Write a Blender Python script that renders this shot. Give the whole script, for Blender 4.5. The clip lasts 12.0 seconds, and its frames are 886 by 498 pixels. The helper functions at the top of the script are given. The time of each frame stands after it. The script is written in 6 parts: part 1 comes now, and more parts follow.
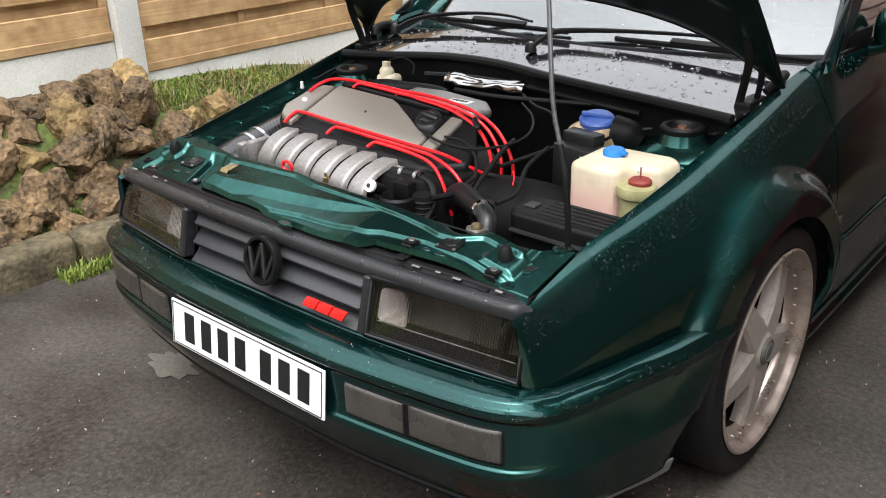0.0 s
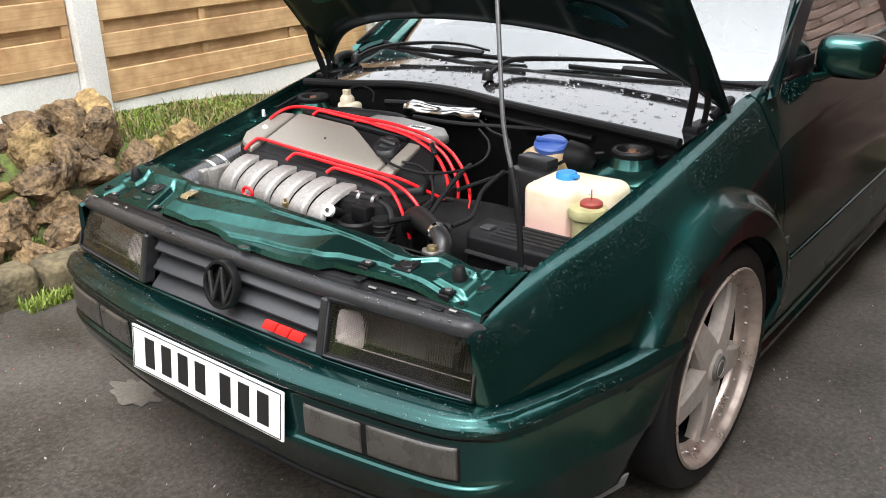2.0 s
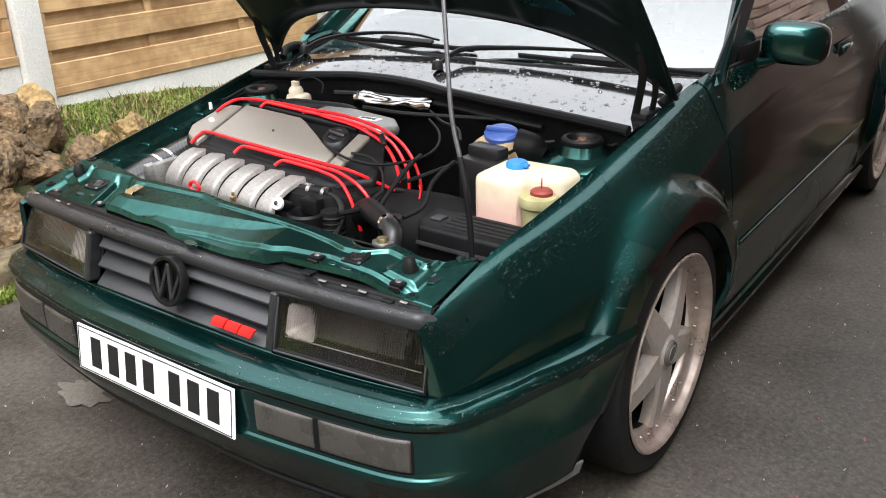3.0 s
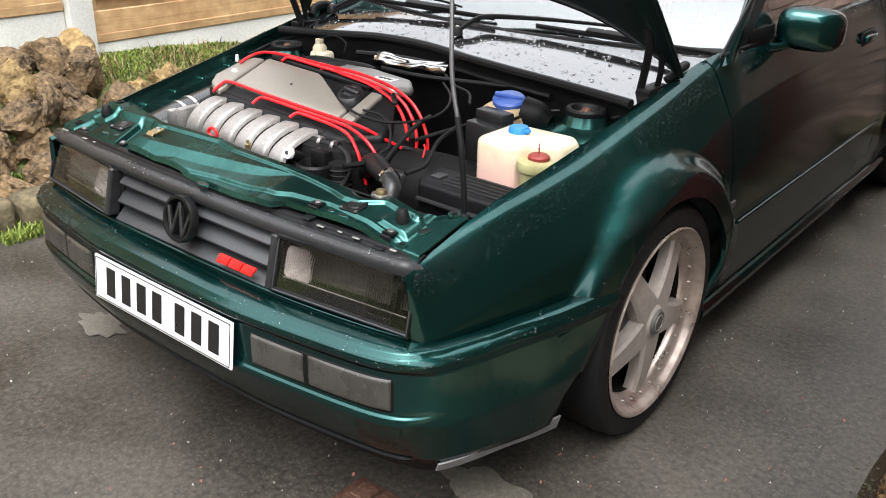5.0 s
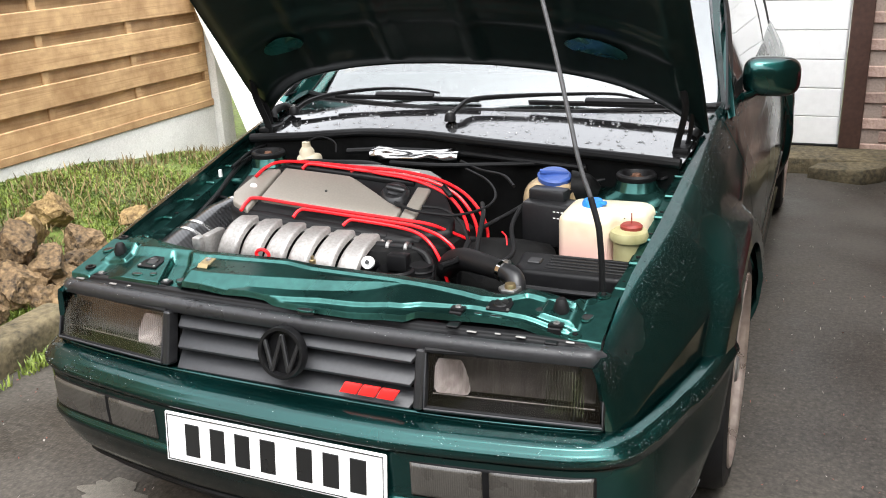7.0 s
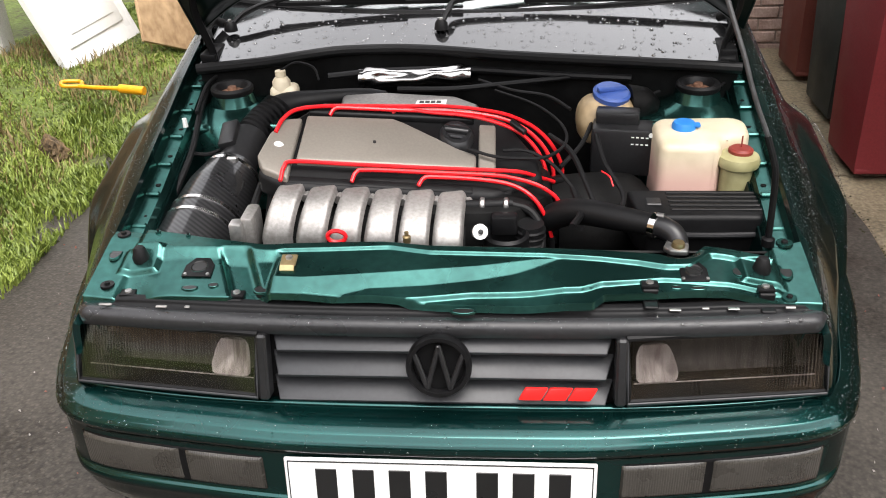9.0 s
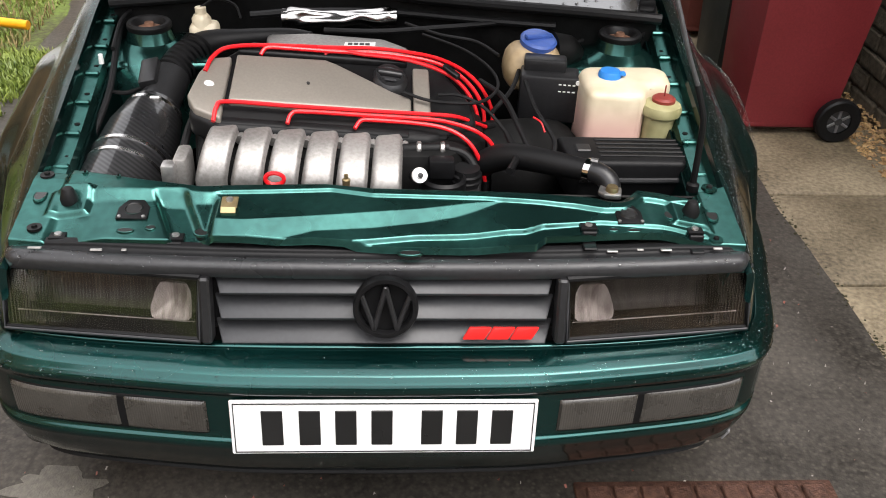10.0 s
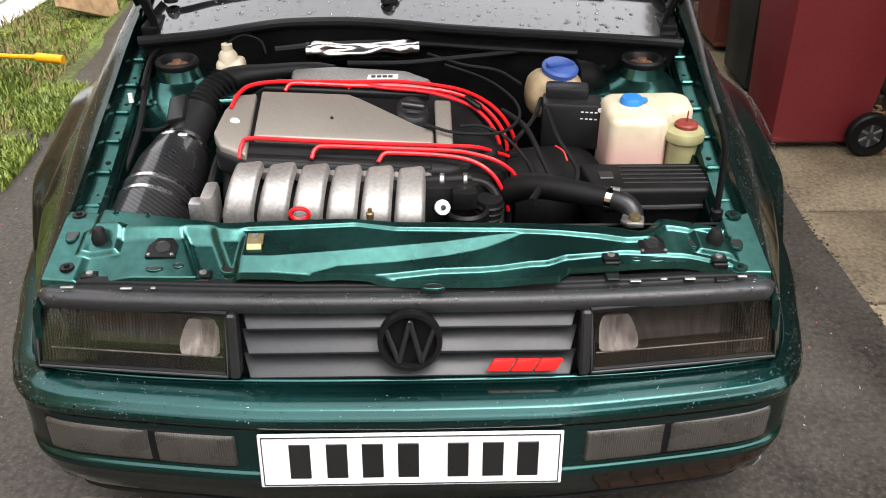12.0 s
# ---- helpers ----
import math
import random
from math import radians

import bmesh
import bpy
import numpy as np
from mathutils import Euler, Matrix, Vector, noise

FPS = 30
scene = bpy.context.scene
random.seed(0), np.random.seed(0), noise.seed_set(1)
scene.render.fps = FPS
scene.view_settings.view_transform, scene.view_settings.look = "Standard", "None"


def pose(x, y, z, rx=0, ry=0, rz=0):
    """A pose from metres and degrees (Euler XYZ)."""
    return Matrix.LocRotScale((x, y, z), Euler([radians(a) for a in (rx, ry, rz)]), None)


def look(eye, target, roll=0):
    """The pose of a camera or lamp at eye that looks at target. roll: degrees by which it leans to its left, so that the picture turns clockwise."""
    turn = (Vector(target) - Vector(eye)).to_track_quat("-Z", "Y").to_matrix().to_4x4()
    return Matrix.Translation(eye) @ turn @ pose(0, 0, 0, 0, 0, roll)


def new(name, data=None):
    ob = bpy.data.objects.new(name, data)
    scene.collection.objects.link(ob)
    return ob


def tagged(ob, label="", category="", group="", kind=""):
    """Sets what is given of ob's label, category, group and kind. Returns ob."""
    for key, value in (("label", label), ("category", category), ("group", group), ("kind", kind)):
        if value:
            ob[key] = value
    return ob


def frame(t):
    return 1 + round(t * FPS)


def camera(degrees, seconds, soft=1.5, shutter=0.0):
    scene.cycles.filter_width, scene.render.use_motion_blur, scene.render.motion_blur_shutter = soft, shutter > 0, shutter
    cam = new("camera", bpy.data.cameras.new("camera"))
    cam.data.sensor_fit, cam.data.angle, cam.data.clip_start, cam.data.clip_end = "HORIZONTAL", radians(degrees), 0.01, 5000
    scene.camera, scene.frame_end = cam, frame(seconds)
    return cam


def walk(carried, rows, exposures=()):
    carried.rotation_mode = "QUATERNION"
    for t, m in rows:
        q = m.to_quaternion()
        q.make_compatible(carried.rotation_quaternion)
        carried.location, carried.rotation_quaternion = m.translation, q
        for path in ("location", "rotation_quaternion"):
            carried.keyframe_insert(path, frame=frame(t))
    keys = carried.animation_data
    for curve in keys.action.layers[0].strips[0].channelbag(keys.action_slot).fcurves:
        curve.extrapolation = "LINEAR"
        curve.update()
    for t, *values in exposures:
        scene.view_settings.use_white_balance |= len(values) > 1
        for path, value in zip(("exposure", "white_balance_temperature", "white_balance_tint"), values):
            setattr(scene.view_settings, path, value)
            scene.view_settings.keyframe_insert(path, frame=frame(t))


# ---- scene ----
cam = camera(53.4, 12.0, soft=1.0)
PATH = [
    (0, (1.411, -0.958, 1.368), (0.209, 0.419, 0.555), -1.6),
    (0.5, (1.444, -0.956, 1.36), (0.225, 0.425, 0.582), -1.6),
    (1, (1.439, -0.967, 1.362), (0.206, 0.405, 0.589), -1.2),
    (1.5, (1.448, -0.966, 1.363), (0.271, 0.456, 0.593), -1.2),
    (2, (1.46, -0.971, 1.368), (0.294, 0.469, 0.615), -1.4),
    (2.5, (1.467, -0.963, 1.37), (0.334, 0.498, 0.607), -1.4),
    (3, (1.466, -0.952, 1.362), (0.379, 0.538, 0.589), -1.4),
    (3.2, (1.461, -0.938, 1.36), (0.391, 0.561, 0.582), -1.3),
    (4.8, (1.528, -0.971, 1.372), (0.422, 0.485, 0.562), 0.9),
    (5, (1.593, -0.977, 1.364), (0.457, 0.445, 0.534), 1.4),
    (5.5, (1.644, -1.08, 1.356), (0.538, 0.394, 0.579), 1.4),
    (6, (1.469, -1.256, 1.324), (0.559, 0.402, 0.675), -0.4),
    (6.5, (1.246, -1.376, 1.327), (0.442, 0.33, 0.661), -3.2),
    (7, (0.947, -1.261, 1.37), (0.191, 0.465, 0.7), -2.6),
    (7.2, (0.885, -1.256, 1.429), (0.161, 0.472, 0.73), -2.1),
    (8.8, (0.185, -1.065, 1.477), (-0.071, 0.663, 0.503), -3.0),
    (9, (0.112, -1.079, 1.483), (-0.035, 0.648, 0.485), -2.1),
    (9.5, (-0.016, -1.099, 1.483), (0.088, 0.594, 0.424), 2.3),
    (10, (0.005, -1.099, 1.481), (0.127, 0.57, 0.386), 2.7),
    (10.5, (0.012, -1.091, 1.494), (0.099, 0.574, 0.388), 1.4),
    (11, (0.016, -1.082, 1.495), (0.063, 0.585, 0.389), 0.4),
    (11.5, (0.02, -1.083, 1.497), (0.062, 0.583, 0.392), 0.2),
    (12, (0.022, -1.094, 1.512), (0.069, 0.597, 0.446), 0.3),
]
EXPOSURES = [(0.0, 1.90, 6500, 10), (1.0, 2.22, 6500, 10), (2.0, 2.24, 6500, 10), (3.0, 2.22, 6500, 10), (5.0, 2.30, 6500, 10), (5.5, 2.43, 6500, 10), (6.0, 2.50, 6500, 10), (6.5, 2.44, 6500, 10), (7.0, 2.34, 6500, 10), (9.0, 2.0, 6700, 12), (9.5, 1.98, 6700, 12), (10.5, 1.9, 6700, 12), (11.5, 1.9, 6700, 12), (12.0, 2.03, 6700, 12)]
walk(cam, [(t, look(eye, target, roll)) for t, eye, target, roll in PATH], EXPOSURES)

# ---- light ----
world = bpy.data.worlds.new("overcast_sky")
scene.world = world
world.use_nodes = True
wn, wl = world.node_tree.nodes, world.node_tree.links
sky = wn.new("ShaderNodeTexSky")
sky.sky_type, sky.sun_disc = "NISHITA", False
sky.sun_elevation, sky.sun_rotation = radians(65), radians(146)
sky.dust_density, sky.air_density, sky.ozone_density = 1.5, 1.0, 1.0
pale = wn.new("ShaderNodeHueSaturation")
pale.inputs["Saturation"].default_value = 0.12
wl.new(sky.outputs[0], pale.inputs["Color"])
# an overcast vault is about three times brighter overhead than at the horizon
up, split, lift, dome = wn.new("ShaderNodeTexCoord"), wn.new("ShaderNodeSeparateXYZ"), wn.new("ShaderNodeMapRange"), wn.new("ShaderNodeMix")
dome.data_type, dome.blend_type = "RGBA", "MULTIPLY"
dome.inputs["Factor"].default_value = 1.0
lift.inputs["To Min"].default_value, lift.inputs["To Max"].default_value = 0.55, 1.45
wl.new(up.outputs["Generated"], split.inputs[0])
wl.new(split.outputs["Z"], lift.inputs["Value"])
wl.new(pale.outputs[0], dome.inputs["A"])
wl.new(lift.outputs["Result"], dome.inputs["B"])
wl.new(dome.outputs["Result"], wn["Background"].inputs["Color"])
wn["Background"].inputs["Strength"].default_value = 0.15
sun = new("sun", bpy.data.lights.new("sun", "SUN"))
sun.data.energy, sun.data.angle, sun.data.color = 0.5, radians(40), (1.0, 0.97, 0.93)
sun.matrix_world = look((2.4, -3.6, 9.3), (0, 0, 0))


# ---- materials ----
def mat(name, color, rough=0.5, metal=0.0, vary=0.12, scale=30.0, bump=0.0, bump_scale=None, coat=0.0, coat_rough=0.05, coat_ior=1.5,
        spec=0.5, tint=None, color2=None, big=4.0, rand=0.0, rough_vary=0.1, trans=0.0, ior=1.45, alpha=1.0):
    """A surface with variation at two scales (fine grain and broad patches), relief and gloss."""
    m = bpy.data.materials.new(name)
    m.use_nodes = True
    n, l = m.node_tree.nodes, m.node_tree.links
    b = n["Principled BSDF"]
    co = n.new("ShaderNodeTexCoord")
    fine, broad = n.new("ShaderNodeTexNoise"), n.new("ShaderNodeTexNoise")
    fine.inputs["Scale"].default_value, fine.inputs["Detail"].default_value = scale, 6
    broad.inputs["Scale"].default_value, broad.inputs["Detail"].default_value = big, 4
    l.new(co.outputs["Object"], fine.inputs["Vector"]), l.new(co.outputs["Object"], broad.inputs["Vector"])
    both = n.new("ShaderNodeMix")
    both.inputs["Factor"].default_value = 0.5
    l.new(fine.outputs["Fac"], both.inputs["A"]), l.new(broad.outputs["Fac"], both.inputs["B"])
    ramp = n.new("ShaderNodeValToRGB")
    ramp.color_ramp.elements[0].position, ramp.color_ramp.elements[1].position = 0.36, 0.64
    lo = tuple(c * (1 - vary) for c in color)
    hi = color2 or tuple(min(1, c * (1 + vary)) for c in color)
    ramp.color_ramp.elements[0].color, ramp.color_ramp.elements[1].color = (*lo, 1), (*hi, 1)
    l.new(both.outputs["Result"], ramp.inputs["Fac"])
    out = ramp.outputs["Color"]
    if rand:
        info, hsv, rg = n.new("ShaderNodeObjectInfo"), n.new("ShaderNodeHueSaturation"), n.new("ShaderNodeMapRange")
        rg.inputs["To Min"].default_value, rg.inputs["To Max"].default_value = 1 - rand, 1 + rand
        l.new(info.outputs["Random"], rg.inputs["Value"])
        l.new(rg.outputs["Result"], hsv.inputs["Value"])
        l.new(out, hsv.inputs["Color"])
        out = hsv.outputs["Color"]
    l.new(out, b.inputs["Base Color"])
    rr = n.new("ShaderNodeMapRange")
    rr.inputs["From Min"].default_value, rr.inputs["From Max"].default_value = 0.35, 0.65
    rr.inputs["To Min"].default_value, rr.inputs["To Max"].default_value = max(0.02, rough - rough_vary), min(1, rough + rough_vary)
    l.new(broad.outputs["Fac"], rr.inputs["Value"])
    l.new(rr.outputs["Result"], b.inputs["Roughness"])
    b.inputs["Metallic"].default_value = metal
    b.inputs["Specular IOR Level"].default_value = spec
    if tint:
        b.inputs["Specular Tint"].default_value = (*tint, 1)
    b.inputs["Coat IOR"].default_value = coat_ior
    b.inputs["Coat Weight"].default_value, b.inputs["Coat Roughness"].default_value = coat, coat_rough
    b.inputs["Transmission Weight"].default_value, b.inputs["IOR"].default_value = trans, ior
    b.inputs["Alpha"].default_value = alpha
    if bump:
        bn, bt = n.new("ShaderNodeTexNoise"), n.new("ShaderNodeBump")
        bn.inputs["Scale"].default_value, bn.inputs["Detail"].default_value = bump_scale or scale, 5
        l.new(co.outputs["Object"], bn.inputs["Vector"])
        bt.inputs["Strength"].default_value, bt.inputs["Distance"].default_value = bump, 0.01
        l.new(bn.outputs["Fac"], bt.inputs["Height"])
        l.new(bt.outputs["Normal"], b.inputs["Normal"])
    return m


PAINT = mat("green_metallic_paint", (0.007, 0.062, 0.057), 0.27, 0.93, 0.25, 900, coat=0.8, coat_ior=1.5, coat_rough=0.11, big=3, rough_vary=0.04, tint=(0.02, 0.10, 0.09))
PAINT_BAY = mat("green_paint_dull", (0.036, 0.122, 0.108), 0.25, 0.92, 0.25, 60, coat=0.35, coat_ior=1.5, coat_rough=0.18, big=5, tint=(0.03, 0.14, 0.12))
# bay paint with grime, darkened further for the shade low in the bay
PAINT_DIRTY_SHADED = mat("grimy_shaded_green_paint", (0.002, 0.012, 0.011), 0.42, 0.6, 0.5, 40, coat=0.3, coat_rough=0.25, big=7, tint=(0.03, 0.14, 0.12))
# the body green again, with the shade under the bonnet put into its colour
UNDERSIDE_SHADED = mat("shaded_green_underside", (0.0012, 0.008, 0.007), 0.5, 0.3, 0.3, 40, spec=0.3, coat=0.1, coat_rough=0.1)
BLACK = mat("black_plastic", (0.0065, 0.0065, 0.007), 0.45, 0, 0.3, 80, bump=0.03, bump_scale=400, spec=0.2)
BLACK_WET = mat("wet_black_plastic", (0.008, 0.008, 0.0085), 0.10, 0, 0.3, 60, bump=0.015, bump_scale=60, rough_vary=0.05, spec=1.0, coat=1.0, coat_ior=1.8, coat_rough=0.06)
BLACK_SATIN = mat("satin_black_plastic", (0.014, 0.014, 0.015), 0.38, 0, 0.25, 120, bump=0.04, bump_scale=600)
TRIM = mat("weathered_black_trim", (0.022, 0.022, 0.0235), 0.36, 0, 0.25, 120, bump=0.05, bump_scale=600)
GREY_SLAT = mat("dark_grey_plastic", (0.036, 0.037, 0.040), 0.45, 0, 0.15, 120)
RUBBER = mat("black_rubber", (0.0055, 0.0055, 0.006), 0.58, 0, 0.25, 90, bump=0.05, bump_scale=300, spec=0.28)
# near-black oily metal; its tone also stands in for shade in bay and wheels
DARK = mat("oily_shaded_metal", (0.005, 0.005, 0.005), 0.6, 0.1, 0.5, 40, bump=0.15, bump_scale=60, spec=0.2)
ALU = mat("cast_aluminium", (0.31, 0.295, 0.28), 0.45, 0.7, 0.25, 140, bump=0.08, bump_scale=500, color2=(0.38, 0.365, 0.35))
RIM = mat("painted_silver_alloy", (0.40, 0.355, 0.325), 0.36, 0.45, 0.15, 60, color2=(0.46, 0.415, 0.38))
RIM_LIP = mat("polished_alloy", (0.44, 0.36, 0.32), 0.36, 0.75, 0.2, 40, color2=(0.52, 0.44, 0.395), big=14)
CHROME = mat("bright_metal", (0.75, 0.74, 0.73), 0.16, 1.0, 0.1, 60, bump=0.02, bump_scale=120)
FOIL = mat("crumpled_foil", (0.50, 0.49, 0.48), 0.2, 1.0, 0.15, 60, bump=0.03, bump_scale=45)
STEEL = mat("dull_steel", (0.42, 0.41, 0.40), 0.4, 0.9, 0.3, 90)
COVER = mat("grey_plastic_cover", (0.21, 0.19, 0.165), 0.42, 0.25, 0.08, 200, bump=0.02, bump_scale=700)
RED = mat("red_silicone_lead", (0.72, 0.012, 0.018), 0.34, 0, 0.1, 60, spec=0.5)
RED_BADGE = mat("red_badge_plastic", (0.75, 0.02, 0.018), 0.3, 0, 0.08, 60)
CREAM = mat("yellowed_cream_plastic", (0.72, 0.62, 0.44), 0.42, 0, 0.1, 25, color2=(0.80, 0.72, 0.56), big=9)
TAN = mat("stained_tan_plastic", (0.36, 0.25, 0.13), 0.42, 0, 0.3, 25, color2=(0.58, 0.44, 0.27), big=12)
OLIVE = mat("stained_olive_plastic", (0.30, 0.28, 0.13), 0.4, 0, 0.2, 30, color2=(0.40, 0.37, 0.20))
BLUE = mat("blue_cap_plastic", (0.02, 0.20, 0.60), 0.4, 0, 0.12, 60)
BLUE_DARK = mat("dark_blue_cap_plastic", (0.05, 0.11, 0.38), 0.42, 0, 0.12, 60)
RED_DULL = mat("faded_red_plastic", (0.20, 0.028, 0.020), 0.5, 0, 0.2, 60)
RUST = mat("rusty_strut_top", (0.20, 0.10, 0.06), 0.75, 0.2, 0.5, 60, bump=0.2, bump_scale=120)
WHITE_PLATE = mat("white_number_plate", (0.87, 0.87, 0.87), 0.3, 0, 0.02, 40, coat=0.3)
PLATE_BLACK = mat("plate_black", (0.012, 0.012, 0.012), 0.35)
PAPER = mat("paper_label", (0.78, 0.78, 0.76), 0.6, 0, 0.05)
BRASS = mat("brass_fitting", (0.30, 0.23, 0.12), 0.4, 0.8, 0.2, 80)
# paler than the other rubber: the sky's reflection is put into this grey
GASKET = mat("windscreen_gasket", (0.10, 0.10, 0.106), 0.35, 0, 0.2, 80)


def carbon():
    """Woven carbon fibre under lacquer."""
    m = mat("carbon_fibre", (0.03, 0.03, 0.032), 0.28, 0.2, 0.2, 60, coat=0.8)
    n, l = m.node_tree.nodes, m.node_tree.links
    b, co = n["Principled BSDF"], n.new("ShaderNodeTexCoord")
    ck, rp = n.new("ShaderNodeTexWave"), n.new("ShaderNodeValToRGB")
    ck.bands_direction = "DIAGONAL"
    ck.inputs["Scale"].default_value = 45
    rp.color_ramp.elements[0].color, rp.color_ramp.elements[1].color = (0.006, 0.006, 0.0065, 1), (0.032, 0.032, 0.034, 1)
    l.new(co.outputs["Object"], ck.inputs["Vector"]), l.new(ck.outputs["Fac"], rp.inputs["Fac"])
    l.new(rp.outputs["Color"], b.inputs["Base Color"])
    return m


CARBON = carbon()


def glass(name, color, rough=0.03, film=0.3):
    m = bpy.data.materials.new(name)
    m.use_nodes = True
    b = m.node_tree.nodes["Principled BSDF"]
    b.inputs["Base Color"].default_value = (*color, 1)
    b.inputs["Transmission Weight"].default_value = 1.0
    b.inputs["Roughness"].default_value, b.inputs["IOR"].default_value = rough, 1.52
    b.inputs["Coat Weight"].default_value, b.inputs["Coat IOR"].default_value = film, 1.8
    return m


GLASS = glass("tinted_glass", (0.55, 0.62, 0.60), 0.01, 1.0)
SCREEN_GLASS = glass("wet_windscreen_glass", (0.55, 0.62, 0.60), 0.02, 1.0)
SCREEN_GLASS.node_tree.nodes["Principled BSDF"].inputs["Coat IOR"].default_value = 2.2
SMOKED = glass("smoked_lens", (0.46, 0.445, 0.44), 0.10, 0.25)
# one silvering in two tones: the patch that catches light and the dimmer rest
LAMP_LIT = mat("lit_reflector", (0.85, 0.80, 0.78), 0.55, 0.3, 0.15, 60)
LAMP_SHADED = mat("shaded_reflector", (0.13, 0.125, 0.115), 0.5, 0.3, 0.25)
FOG_LENS = mat("smoked_ribbed_lens", (0.034, 0.031, 0.027), 0.3, 0, 0.10, 300, coat=0.5, big=14, color2=(0.062, 0.057, 0.050))
ROD = mat("dark_painted_rod", (0.07, 0.07, 0.072), 0.4, 0.3, 0.3, 90)


def ribs(m, scale, strength):
    """Fine upright flutes moulded into a lens."""
    n, l = m.node_tree.nodes, m.node_tree.links
    co, wv, bp = n.new("ShaderNodeTexCoord"), n.new("ShaderNodeTexWave"), n.new("ShaderNodeBump")
    wv.bands_direction = "X"
    wv.inputs["Scale"].default_value = scale
    l.new(co.outputs["Object"], wv.inputs["Vector"]), l.new(wv.outputs["Fac"], bp.inputs["Height"])
    bp.inputs["Strength"].default_value, bp.inputs["Distance"].default_value = strength, 0.001
    l.new(bp.outputs["Normal"], n["Principled BSDF"].inputs["Normal"])


ribs(FOG_LENS, 75, 0.3)
ribs(SMOKED, 55, 0.25)


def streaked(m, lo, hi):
    """Upright streaks of caught light, put into a reflector's colour."""
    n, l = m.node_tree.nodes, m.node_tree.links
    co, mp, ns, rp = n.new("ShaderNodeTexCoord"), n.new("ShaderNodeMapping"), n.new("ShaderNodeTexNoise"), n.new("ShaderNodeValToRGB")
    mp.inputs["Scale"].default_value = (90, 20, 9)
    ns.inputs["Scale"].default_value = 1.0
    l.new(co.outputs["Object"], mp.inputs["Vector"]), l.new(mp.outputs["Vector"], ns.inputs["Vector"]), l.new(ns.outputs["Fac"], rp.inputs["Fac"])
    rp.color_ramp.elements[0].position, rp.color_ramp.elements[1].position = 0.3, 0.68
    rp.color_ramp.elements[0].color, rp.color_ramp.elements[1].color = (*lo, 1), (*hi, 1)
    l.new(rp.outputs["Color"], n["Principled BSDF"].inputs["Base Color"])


streaked(LAMP_LIT, (0.34, 0.30, 0.285), (0.82, 0.77, 0.75))
streaked(LAMP_SHADED, (0.08, 0.075, 0.070), (0.20, 0.185, 0.175))


def filled(m, low, z0, z1):
    """Fluid showing through thin plastic, its level soft."""
    n, l = m.node_tree.nodes, m.node_tree.links
    b = n["Principled BSDF"]
    base = b.inputs["Base Color"].links[0].from_socket
    co, sp, rg, mx = n.new("ShaderNodeTexCoord"), n.new("ShaderNodeSeparateXYZ"), n.new("ShaderNodeMapRange"), n.new("ShaderNodeMix")
    mx.data_type = "RGBA"
    rg.inputs["From Min"].default_value, rg.inputs["From Max"].default_value = z1, z0
    mx.inputs["B"].default_value = (*low, 1)
    l.new(co.outputs["Object"], sp.inputs[0]), l.new(sp.outputs["Z"], rg.inputs["Value"])
    l.new(rg.outputs["Result"], mx.inputs["Factor"]), l.new(base, mx.inputs["A"]), l.new(mx.outputs["Result"], b.inputs["Base Color"])


CREAM_FILLED = mat("cream_plastic_over_pink_fluid", (0.62, 0.53, 0.37), 0.42, 0, 0.1, 25, color2=(0.70, 0.61, 0.46), big=9)
filled(CREAM_FILLED, (0.62, 0.40, 0.34), 0.675, 0.735)


